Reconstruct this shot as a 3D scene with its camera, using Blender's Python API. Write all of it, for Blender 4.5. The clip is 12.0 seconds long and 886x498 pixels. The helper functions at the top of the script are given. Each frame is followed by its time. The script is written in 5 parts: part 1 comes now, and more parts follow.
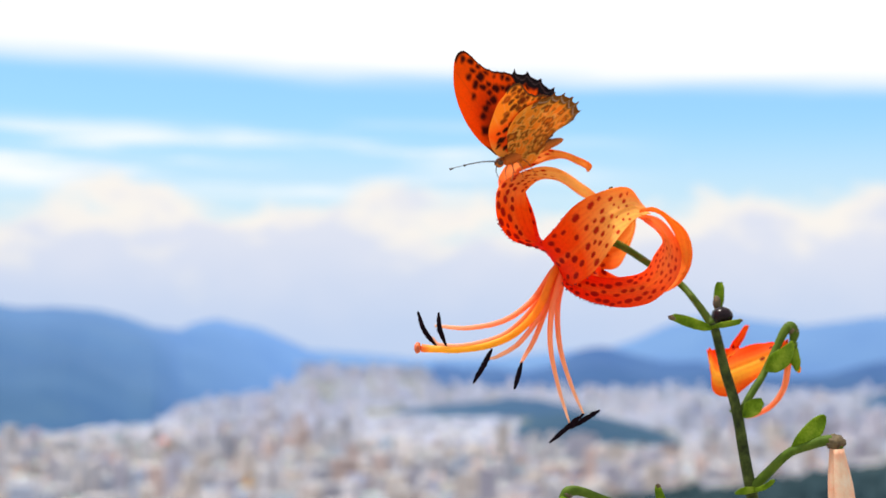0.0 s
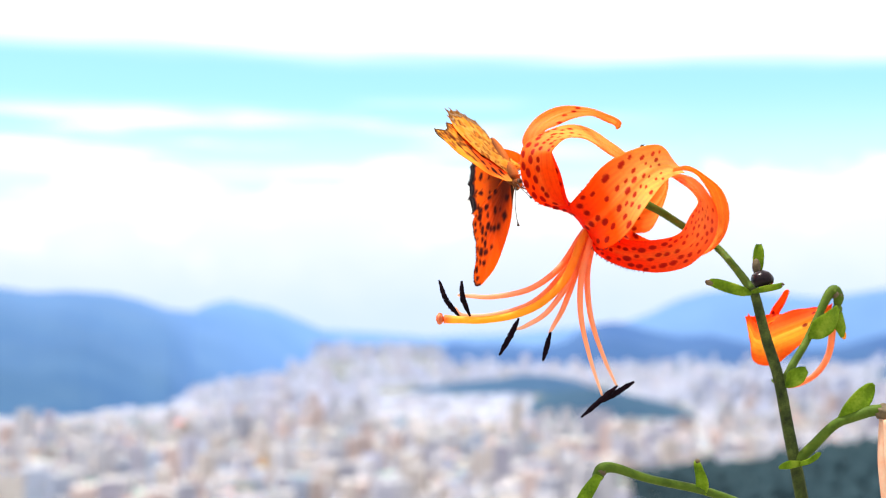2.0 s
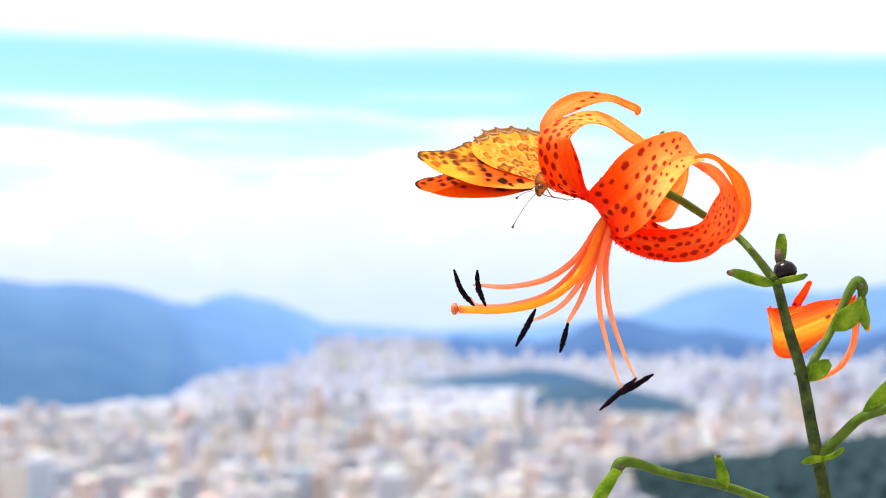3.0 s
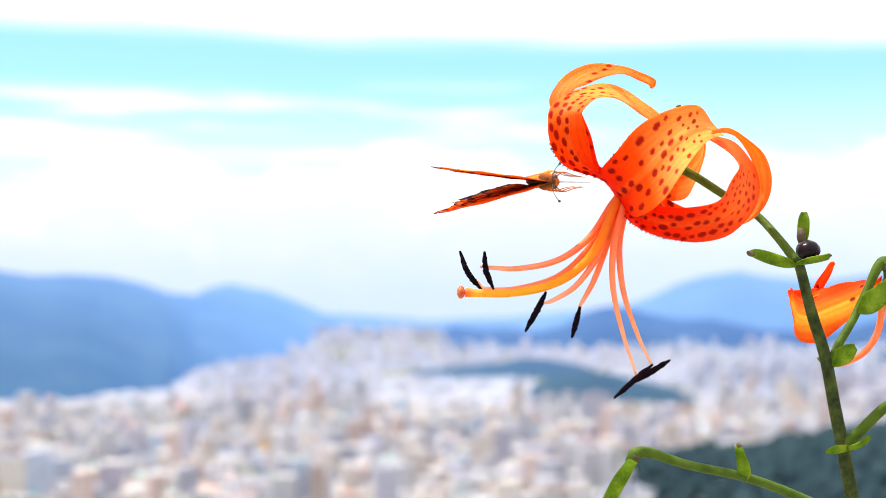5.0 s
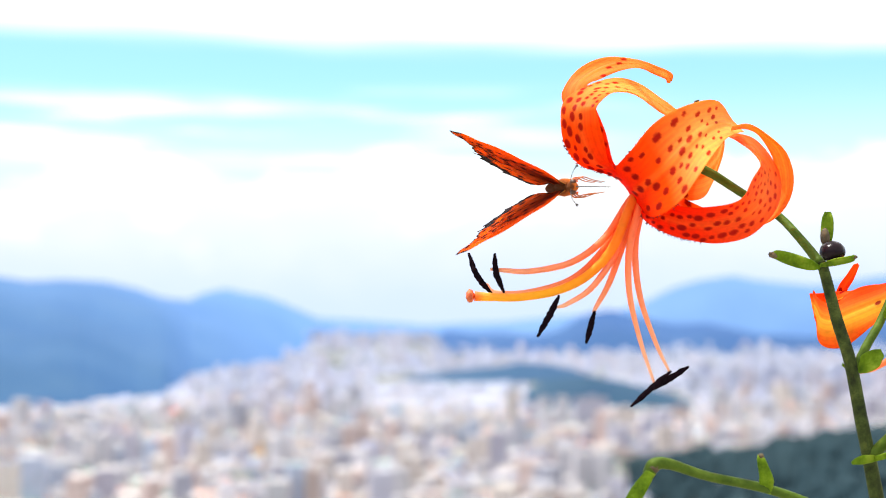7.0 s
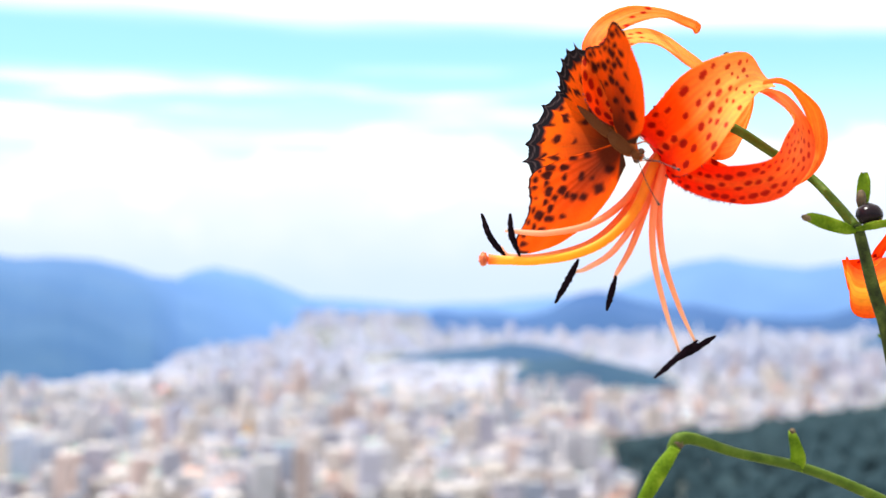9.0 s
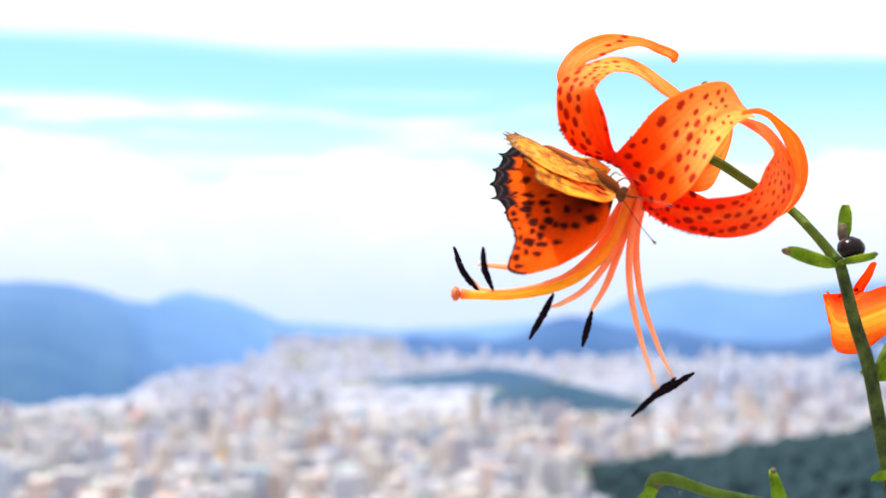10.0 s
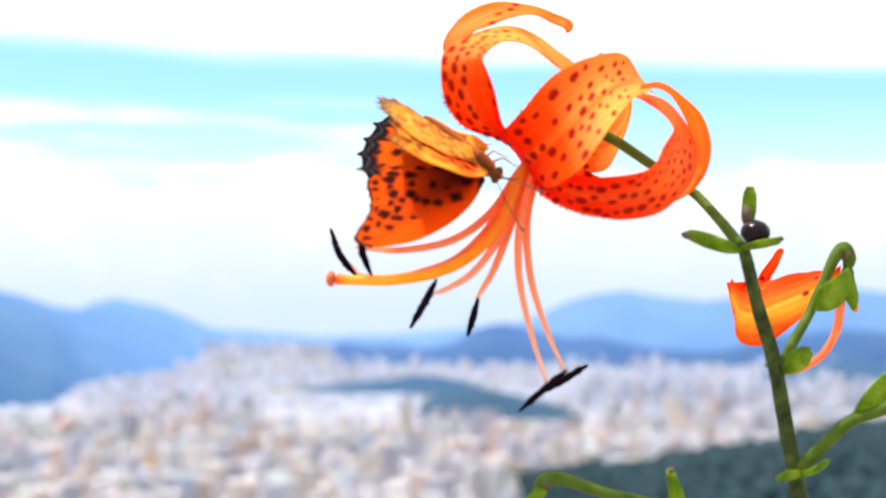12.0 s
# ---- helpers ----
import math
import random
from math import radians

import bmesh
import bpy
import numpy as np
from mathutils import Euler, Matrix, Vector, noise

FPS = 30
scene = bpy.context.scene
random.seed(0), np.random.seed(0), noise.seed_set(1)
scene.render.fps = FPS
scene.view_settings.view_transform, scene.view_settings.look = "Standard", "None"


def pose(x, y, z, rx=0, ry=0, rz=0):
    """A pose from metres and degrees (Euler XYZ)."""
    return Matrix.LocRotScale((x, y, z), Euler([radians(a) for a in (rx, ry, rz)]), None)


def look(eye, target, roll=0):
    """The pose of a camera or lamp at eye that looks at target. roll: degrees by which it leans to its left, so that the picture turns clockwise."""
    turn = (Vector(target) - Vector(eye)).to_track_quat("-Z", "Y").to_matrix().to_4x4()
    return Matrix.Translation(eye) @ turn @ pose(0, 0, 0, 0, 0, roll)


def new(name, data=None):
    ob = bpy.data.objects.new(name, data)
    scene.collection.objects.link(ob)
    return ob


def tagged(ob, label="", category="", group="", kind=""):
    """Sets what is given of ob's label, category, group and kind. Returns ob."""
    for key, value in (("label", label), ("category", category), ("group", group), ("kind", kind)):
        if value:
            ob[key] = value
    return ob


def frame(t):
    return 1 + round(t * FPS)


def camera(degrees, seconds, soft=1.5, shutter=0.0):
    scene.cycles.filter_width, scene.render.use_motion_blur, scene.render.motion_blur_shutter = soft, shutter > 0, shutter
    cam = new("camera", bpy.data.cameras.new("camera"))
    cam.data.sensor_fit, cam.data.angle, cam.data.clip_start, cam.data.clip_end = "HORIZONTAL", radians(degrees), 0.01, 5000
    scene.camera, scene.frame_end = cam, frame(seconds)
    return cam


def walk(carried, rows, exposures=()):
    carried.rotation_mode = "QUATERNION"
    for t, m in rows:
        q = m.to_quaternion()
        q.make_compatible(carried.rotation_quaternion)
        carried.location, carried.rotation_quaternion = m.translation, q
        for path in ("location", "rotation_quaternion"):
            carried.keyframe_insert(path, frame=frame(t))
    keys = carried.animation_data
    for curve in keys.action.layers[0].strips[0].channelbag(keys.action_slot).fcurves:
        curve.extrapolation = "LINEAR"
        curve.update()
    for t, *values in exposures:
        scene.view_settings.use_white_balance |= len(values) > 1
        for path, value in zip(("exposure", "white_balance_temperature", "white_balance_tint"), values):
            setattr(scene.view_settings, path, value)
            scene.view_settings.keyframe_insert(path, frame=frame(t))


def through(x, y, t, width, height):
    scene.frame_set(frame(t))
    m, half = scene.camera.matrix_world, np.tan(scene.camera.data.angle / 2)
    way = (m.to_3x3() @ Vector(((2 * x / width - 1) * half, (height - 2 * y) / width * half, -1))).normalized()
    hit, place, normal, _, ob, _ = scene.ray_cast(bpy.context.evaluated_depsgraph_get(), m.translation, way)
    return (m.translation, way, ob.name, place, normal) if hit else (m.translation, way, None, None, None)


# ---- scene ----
# Camera: held by hand, drifting slowly towards the lily.
cam = camera(30.0, 12.0, soft=0.95)
cam.data.dof.use_dof = True
cam.data.dof.focus_distance = 0.508
cam.data.dof.aperture_fstop = 15.5
walk(cam, [
    (0.0, look((-0.0427, -0.5822, 1.0687), (-0.0361, 0.4156, 1.1340), 0.60)),
    (0.5, look((-0.0422, -0.5737, 1.0678), (-0.0362, 0.4242, 1.1325), 0.51)),
    (1.0, look((-0.0419, -0.5654, 1.0675), (-0.0363, 0.4327, 1.1290), -0.13)),
    (1.5, look((-0.0430, -0.5575, 1.0671), (-0.0404, 0.4409, 1.1229), -0.51)),
    (2.0, look((-0.0460, -0.5489, 1.0665), (-0.0463, 0.4498, 1.1185), -0.28)),
    (2.5, look((-0.0494, -0.5421, 1.0657), (-0.0517, 0.4566, 1.1160), -0.26)),
    (3.0, look((-0.0498, -0.5359, 1.0656), (-0.0521, 0.4630, 1.1136), -0.05)),
    (5.0, look((-0.0523, -0.5099, 1.0639), (-0.0531, 0.4893, 1.1059), -0.27)),
    (5.5, look((-0.0535, -0.5044, 1.0639), (-0.0545, 0.4947, 1.1053), -0.29)),
    (6.0, look((-0.0546, -0.5018, 1.0641), (-0.0548, 0.4972, 1.1073), -0.18)),
    (6.5, look((-0.0556, -0.4944, 1.0642), (-0.0550, 0.5046, 1.1092), -0.30)),
    (8.5, look((-0.0600, -0.4683, 1.0610), (-0.0521, 0.5310, 1.0984), -0.18)),
    (9.0, look((-0.0621, -0.4573, 1.0599), (-0.0536, 0.5422, 1.0926), 0.00)),
    (9.5, look((-0.0599, -0.4504, 1.0612), (-0.0453, 0.5488, 1.0996), -0.25)),
    (10.0, look((-0.0611, -0.4448, 1.0629), (-0.0372, 0.5537, 1.1104), 0.01)),
    (10.5, look((-0.0625, -0.4386, 1.0633), (-0.0330, 0.5596, 1.1160), 0.44)),
    (11.0, look((-0.0606, -0.4328, 1.0623), (-0.0265, 0.5650, 1.1181), 0.51)),
    (11.5, look((-0.0553, -0.4260, 1.0605), (-0.0103, 0.5716, 1.1130), 0.44)),
    (12.0, look((-0.0465, -0.4129, 1.0582), (0.0190, 0.5836, 1.1102), 0.17)),
], exposures=[(0.0, -0.06), (0.3, 0.10), (0.7, 0.28), (1.2, 0.38), (12.0, 0.38)])

# ---- world and sun ----
world = bpy.data.worlds.new("sky")
scene.world = world
world.use_nodes = True
SUN_EL, SUN_AZ = radians(72), radians(-85)


def build_world():
    nt = world.node_tree
    n, l = nt.nodes, nt.links
    n.clear()
    out = n.new("ShaderNodeOutputWorld")
    bg = n.new("ShaderNodeBackground")
    sky = n.new("ShaderNodeTexSky")
    sky.sky_type = "NISHITA"
    sky.sun_disc = False
    sky.sun_elevation, sky.sun_rotation = SUN_EL, SUN_AZ
    sky.air_density, sky.dust_density, sky.ozone_density = 1.3, 0.6, 2.5
    co = n.new("ShaderNodeTexCoord")
    sep = n.new("ShaderNodeSeparateXYZ")
    l.new(co.outputs["Generated"], sep.inputs[0])

    def math_(op, a, b=0.0):
        m = n.new("ShaderNodeMath")
        m.operation = op
        for i, v in enumerate((a, b)):
            if isinstance(v, (int, float)):
                m.inputs[i].default_value = v
            else:
                l.new(v, m.inputs[i])
        return m.outputs[0]

    def step(v, lo, hi):
        r = n.new("ShaderNodeMapRange")
        r.interpolation_type = "SMOOTHSTEP"
        r.inputs[1].default_value, r.inputs[2].default_value = lo, hi
        l.new(v, r.inputs[0])
        return r.outputs[0]

    def clouds(scale, sz, detail, rough=0.5):
        mp = n.new("ShaderNodeMapping")
        mp.inputs["Scale"].default_value = (scale, scale, scale * sz)
        l.new(co.outputs["Generated"], mp.inputs[0])
        t = n.new("ShaderNodeTexNoise")
        t.inputs["Detail"].default_value, t.inputs["Roughness"].default_value = detail, rough
        t.inputs["Scale"].default_value = 1.0
        l.new(mp.outputs[0], t.inputs["Vector"])
        return t.outputs[0]

    z = sep.outputs[2]
    x = sep.outputs[0]
    puff = clouds(26, 1.7, 6, 0.55)
    lump = clouds(11, 2.2, 3, 0.5)
    wisp = clouds(8, 10, 4, 0.5)
    # a closed white deck overhead, its rim a little lower towards the east
    rim = math_("ADD", math_("ADD", z, math_("MULTIPLY", math_("SUBTRACT", wisp, 0.5), 0.014)), math_("MULTIPLY", x, 0.03))
    deck = step(rim, 0.158, 0.178)
    # thin streaks in the clear band
    streak = math_("MULTIPLY", math_("MULTIPLY", step(wisp, 0.42, 0.66), step(z, 0.090, 0.104)), math_("SUBTRACT", 1.0, step(z, 0.124, 0.146)))
    streak = math_("MULTIPLY", math_("MULTIPLY", streak, 0.9), math_("SUBTRACT", 1.0, step(x, -0.02, 0.16)))
    # the bank of cumulus above the hills, in heaped tops
    heap = math_("ADD", math_("MULTIPLY", math_("SUBTRACT", puff, 0.5), -0.045), math_("MULTIPLY", math_("SUBTRACT", lump, 0.5), -0.11))
    top = math_("ADD", z, heap)
    bank = math_("SUBTRACT", 1.0, step(top, 0.079, 0.103))
    veil = math_("MULTIPLY", math_("SUBTRACT", 1.0, step(z, 0.085, 0.150)), 0.6)
    haze = math_("SUBTRACT", 1.0, step(math_("ADD", z, math_("MULTIPLY", math_("SUBTRACT", puff, 0.5), 0.03)), 0.0, 0.085))

    def mix(f, a, b):
        m = n.new("ShaderNodeMix")
        m.data_type = "RGBA"
        l.new(f, m.inputs[0])
        for i, v in ((6, a), (7, b)):
            if isinstance(v, tuple):
                m.inputs[i].default_value = (*v, 1)
            else:
                l.new(v, m.inputs[i])
        return m.outputs[2]

    clear = n.new("ShaderNodeMix")
    clear.data_type, clear.blend_type = "RGBA", "MULTIPLY"
    clear.inputs[0].default_value = 1.0
    clear.inputs[7].default_value = SKY_CLEAR
    l.new(sky.outputs[0], clear.inputs[6])
    c = mix(veil, clear.outputs[2], SKY_VEIL)
    c = mix(streak, c, SKY_CLOUD)
    body = math_("ADD", math_("MULTIPLY", math_("SUBTRACT", clouds(24, 1.9, 5, 0.55), 0.5), 0.09), top)
    c = mix(bank, c, mix(step(body, 0.056, 0.088), SKY_SHADE, SKY_BANK))
    c = mix(haze, c, SKY_HAZE)
    c = mix(deck, c, SKY_CLOUD)
    l.new(c, bg.inputs[0])
    bg.inputs[1].default_value = 0.092
    l.new(bg.outputs[0], out.inputs[0])


SKY_CLOUD, SKY_BANK, SKY_SHADE, SKY_HAZE = (11.8, 11.8, 11.8), (10.9, 10.4, 9.8), (8.5, 8.9, 10.2), (6.2, 7.5, 10.0)
SKY_VEIL = (8.2, 9.7, 10.6)
SKY_CLEAR = (1.13, 1.60, 2.06, 1)
build_world()
sun_data = bpy.data.lights.new("sun", "SUN")
sun_data.energy, sun_data.angle, sun_data.color = 5.0, radians(2), (1.0, 0.96, 0.9)
sun = new("sun", sun_data)
sun.matrix_world = look((math.sin(SUN_AZ) * math.cos(SUN_EL), math.cos(SUN_AZ) * math.cos(SUN_EL), math.sin(SUN_EL)), (0, 0, 0))


# ---- materials ----
def material(name, rough=0.5, metal=0.0):
    m = bpy.data.materials.new(name)
    m.use_nodes = True
    b = m.node_tree.nodes["Principled BSDF"]
    b.inputs["Roughness"].default_value, b.inputs["Metallic"].default_value = rough, metal
    return m, m.node_tree.nodes, m.node_tree.links, b


def noise_node(n, l, scale, detail=4.0, coord="Object"):
    co = n.new("ShaderNodeTexCoord")
    t = n.new("ShaderNodeTexNoise")
    t.inputs["Scale"].default_value, t.inputs["Detail"].default_value = scale, detail
    l.new(co.outputs[coord], t.inputs["Vector"])
    return t


def ramp(n, l, fac, stops):
    r = n.new("ShaderNodeValToRGB")
    e = r.color_ramp.elements
    while len(e) < len(stops):
        e.new(0.5)
    for el, (p, c) in zip(e, stops):
        el.position, el.color = p, (*c, 1)
    l.new(fac, r.inputs[0])
    return r.outputs[0]


def bump(n, l, b, height, strength, dist):
    u = n.new("ShaderNodeBump")
    u.inputs["Strength"].default_value, u.inputs["Distance"].default_value = strength, dist
    l.new(height, u.inputs["Height"])
    l.new(u.outputs[0], b.inputs["Normal"])


def mottled(name, stops, scale, rough=0.5, relief=0.3, dist=0.001, spec=0.5, through=0.0):
    """A surface mottled at two scales."""
    m, n, l, b = material(name, rough)
    t1, t2 = noise_node(n, l, scale), noise_node(n, l, scale * 7.3)
    a = n.new("ShaderNodeMath")
    a.operation = "MULTIPLY_ADD"
    l.new(t2.outputs[0], a.inputs[0])
    a.inputs[1].default_value = 0.35
    l.new(t1.outputs[0], a.inputs[2])
    s = n.new("ShaderNodeMath")
    s.operation = "SUBTRACT"
    l.new(a.outputs[0], s.inputs[0])
    s.inputs[1].default_value = 0.175
    c = ramp(n, l, s.outputs[0], stops)
    l.new(c, b.inputs["Base Color"])
    b.inputs["Specular IOR Level"].default_value = spec
    bump(n, l, b, a.outputs[0], relief, dist)
    if through:
        thin(n, l, b, c, through)
    return m


def thin(n, l, b, colour, amount, deep=1.0):
    """Lets part of the light through a thin leaf, deeper in colour than its face."""
    tr = n.new("ShaderNodeBsdfTranslucent")
    mx = n.new("ShaderNodeMixShader")
    mx.inputs[0].default_value = amount
    ga = n.new("ShaderNodeGamma")
    ga.inputs[1].default_value = deep
    l.new(colour, ga.inputs[0])
    l.new(ga.outputs[0], tr.inputs[0])
    l.new(b.outputs[0], mx.inputs[1])
    l.new(tr.outputs[0], mx.inputs[2])
    l.new(mx.outputs[0], n["Material Output"].inputs[0])


def tinted(name, rough, scale, relief, dist, through, spec=0.3, deep=1.0):
    """A surface whose markings come with the mesh, with fine veins over them."""
    m, n, l, b = material(name, rough)
    at = n.new("ShaderNodeAttribute")
    at.attribute_name = "tint"
    t = noise_node(n, l, scale)
    hs = n.new("ShaderNodeHueSaturation")
    mr = n.new("ShaderNodeMapRange")
    mr.inputs[3].default_value, mr.inputs[4].default_value = 0.82, 1.18
    l.new(t.outputs[0], mr.inputs[0])
    l.new(mr.outputs[0], hs.inputs["Value"])
    l.new(at.outputs["Color"], hs.inputs["Color"])
    l.new(hs.outputs[0], b.inputs["Base Color"])
    b.inputs["Specular IOR Level"].default_value = spec
    bump(n, l, b, t.outputs[0], relief, dist)
    if through:
        thin(n, l, b, hs.outputs[0], through, deep)
    return m


PETAL = tinted("lily tepal", 0.5, 900, 0.25, 0.0003, 0.58, 0.08)
WING = tinted("scaled wing", 0.8, 1500, 0.3, 0.0001, 0.32, 0.04, 0.72)
FUR = tinted("butterfly fur", 0.9, 2500, 0.8, 0.0005, 0.0, 0.1)
HORN = mottled("dark horn", [(0.3, (0.012, 0.010, 0.012)), (0.7, (0.06, 0.04, 0.03))], 900, 0.5)
SHANK = mottled("tawny leg", [(0.3, (0.30, 0.07, 0.015)), (0.7, (0.62, 0.19, 0.04))], 900, 0.7)
EYE = mottled("compound eye", [(0.3, (0.05, 0.015, 0.008)), (0.7, (0.12, 0.05, 0.02))], 1500, 0.25)
STEM = mottled("lily stem", [(0.2, (0.038, 0.068, 0.007)), (0.5, (0.072, 0.120, 0.012)), (0.8, (0.115, 0.165, 0.022))], 200, 0.55, 0.6, 0.0006, 0.1)
STEM_DARK = mottled("purple-flushed stem", [(0.25, (0.016, 0.022, 0.007)), (0.5, (0.042, 0.058, 0.012)), (0.72, (0.085, 0.11, 0.022)), (0.9, (0.16, 0.17, 0.05))], 300, 0.55, 0.5, 0.0005, 0.12)
LEAF = mottled("lily leaf", [(0.25, (0.07, 0.14, 0.007)), (0.5, (0.19, 0.31, 0.014)), (0.8, (0.40, 0.50, 0.05))], 170, 0.5, 0.4, 0.0004, 0.1, through=0.42)
BROWNED = mottled("withered tip", [(0.3, (0.05, 0.035, 0.02)), (0.7, (0.16, 0.11, 0.05))], 500, 0.8, 0.6, 0.0005)
FILAMENT = mottled("lily filament", [(0.25, (1.0, 0.27, 0.09)), (0.55, (1.0, 0.42, 0.20)), (0.8, (1.0, 0.62, 0.40))], 90, 0.5, 0.2, 0.0003, 0.2, through=0.65)
THREAD = tinted("lily filament", 0.45, 300, 0.2, 0.0003, 0.5, 0.2)
STYLE = mottled("lily style", [(0.3, (1.0, 0.36, 0.015)), (0.6, (1.0, 0.54, 0.04)), (0.8, (1.0, 0.68, 0.14))], 60, 0.5, 0.2, 0.0003, 0.2, through=0.6)
STIGMA = mottled("stigma", [(0.3, (0.5, 0.06, 0.015)), (0.7, (0.8, 0.18, 0.04))], 700, 0.5, 0.6, 0.0005)
ANTHER = mottled("ripe anther", [(0.3, (0.003, 0.002, 0.004)), (0.7, (0.014, 0.005, 0.009))], 900, 0.9, 0.9, 0.0008, 0.05)
PAPILLA = mottled("dark red papilla", [(0.3, (0.16, 0.006, 0.004)), (0.7, (0.45, 0.02, 0.006))], 900, 0.6)
BULBIL = mottled("glossy bulbil", [(0.3, (0.005, 0.003, 0.005)), (0.7, (0.018, 0.009, 0.013))], 300, 0.22, 0.15, 0.0004, 0.14)


# ---- builders ----
MM = 0.001
HEART = Vector((0, 0, 1.1))     # the heart of the open flower, above the ground at the stem's foot


def catmull(pts, n):
    """n points of a smooth curve through the rows of pts."""
    p = np.array(pts, float)
    p = np.vstack([2 * p[0] - p[1], p, 2 * p[-1] - p[-2]])
    out = []
    for s in np.linspace(0, len(p) - 3, n):
        i = min(int(s), len(p) - 4)
        f = s - i
        a, b, c, d = p[i:i + 4]
        out.append(0.5 * (2 * b + (c - a) * f + (2 * a - 5 * b + 4 * c - d) * f * f + (3 * b - a - 3 * c + d) * f ** 3))
    return np.array(out)


def origin(ob):
    at = Vector((0, 0, 0))
    while ob:
        at += ob.location
        ob = ob.parent
    return at


def mesh_part(name, verts, faces, mat, parent, label="", tint=None, smooth=True):
    """One mesh of plant or insect; verts in metres in the world for a still thing, in the thing's space otherwise."""
    me = bpy.data.meshes.new(name)
    me.from_pydata([tuple(v) for v in verts], [], faces)
    me.materials.append(mat)
    if smooth:
        me.polygons.foreach_set("use_smooth", [True] * len(me.polygons))
    if tint is not None:
        a = me.color_attributes.new("tint", "FLOAT_COLOR", "POINT")
        a.data.foreach_set("color", np.hstack([tint, np.ones((len(tint), 1))]).astype(np.float32).ravel())
    ob = new(name, me)
    ob.parent = parent
    if label:
        tagged(ob, label)
    return ob


def part(name, bm, mat, parent, label=""):
    me = bpy.data.meshes.new(name)
    bm.to_mesh(me)
    bm.free()
    me.materials.append(mat)
    ob = new(name, me)
    ob.parent = parent
    if label:
        tagged(ob, label)
    return ob


def sweep(pts, radii, sides=12, n=40, flat=1.0):
    """Verts and faces of a tapering, closed tube along a smooth curve."""
    c = catmull(pts, n)
    r = np.interp(np.linspace(0, 1, n), np.linspace(0, 1, len(radii)), radii)
    t = np.gradient(c, axis=0)
    t /= np.linalg.norm(t, axis=1)[:, None] + 1e-12
    side = np.cross(t[0], (0.31, 0.9, 0.2))
    verts, faces = [], []
    for i in range(n):
        side = side - t[i] * (side @ t[i])
        side /= np.linalg.norm(side)
        up = np.cross(t[i], side)
        for k in range(sides):
            a = 2 * math.pi * k / sides
            verts.append(c[i] + r[i] * (math.cos(a) * side + flat * math.sin(a) * up))
    for i in range(n - 1):
        for k in range(sides):
            j = (k + 1) % sides
            faces.append((i * sides + k, i * sides + j, (i + 1) * sides + j, (i + 1) * sides + k))
    faces.append(tuple(range(sides))[::-1])
    faces.append(tuple((n - 1) * sides + k for k in range(sides)))
    return np.array(verts), faces


def rod(name, pts, radii, mat, parent, label="", sides=12, n=40, flat=1.0):
    """A stem, filament or leg through points in millimetres round the flower's heart."""
    v, f = sweep(np.array(pts, float) * MM, np.array(radii) * MM, sides, n, flat)
    v = v + np.array(HEART - origin(parent))
    return mesh_part(name, v, f, mat, parent, label)


def ribbon(stations, nl, nw, bulge, wave=0.0, seed=0, thick=0.35):
    """A curved blade between two edges. Gives verts of both faces (mm), faces, and the grids of length and width in mm."""
    st = catmull(stations, nl)
    a, b = st[:, :3], st[:, 3:6]
    mid = (a + b) / 2
    t = np.gradient(mid, axis=0)
    t /= np.linalg.norm(t, axis=1)[:, None] + 1e-9
    w = b - a
    width = np.linalg.norm(w, axis=1)
    nrm = np.cross(t, w)
    nrm /= np.linalg.norm(nrm, axis=1)[:, None] + 1e-9
    q = np.linspace(0, 1, nw)
    rng = np.random.default_rng(seed)
    ph = rng.uniform(0, 6.28, 4)
    length = np.concatenate([[0], np.cumsum(np.linalg.norm(np.diff(mid, axis=0), axis=1))])
    prof = 4 * q * (1 - q)
    groove = np.exp(-((q - 0.5) / 0.06) ** 2)
    g = a[:, None] + w[:, None] * q[None, :, None]
    off = bulge * width[:, None] * prof[None] - 0.02 * width[:, None] * groove[None]
    edge = (2 * q - 1)
    ripple = wave * (np.maximum(0, edge)[None] ** 3 * np.sin(length / 4.1 + ph[0])[:, None] + np.maximum(0, -edge)[None] ** 3 * np.sin(length / 3.6 + ph[1])[:, None])
    g = g + nrm[:, None] * (off + ripple)[..., None]
    nx = np.cross(np.gradient(g, axis=0), np.gradient(g, axis=1))
    nx /= np.linalg.norm(nx, axis=2)[..., None] + 1e-9
    rim = np.minimum(1, np.minimum(q, 1 - q) * 8 + 0.15)[None, :, None]
    top, low = g + nx * thick / 2 * rim, g - nx * thick / 2 * rim
    verts = np.concatenate([top.reshape(-1, 3), low.reshape(-1, 3)])
    N = nl * nw
    faces = []
    for i in range(nl - 1):
        for k in range(nw - 1):
            p = i * nw + k
            faces.append((p, p + nw, p + nw + 1, p + 1))
            faces.append((N + p, N + p + 1, N + p + nw + 1, N + p + nw))
        for k in (0, nw - 1):
            p = i * nw + k
            f = (p, N + p, N + p + nw, p + nw)
            faces.append(f if k == 0 else f[::-1])
    for i in (0, nl - 1):
        for k in range(nw - 1):
            p = i * nw + k
            faces.append((p, p + 1, N + p + 1, N + p))
    L = np.repeat(length[:, None], nw, 1)
    W = width[:, None] * (q[None] - 0.5)
    return verts, faces, L, W


def lerp(a, b, f):
    f = np.clip(f, 0, 1)[..., None]
    return np.array(a) * (1 - f) + np.array(b) * f


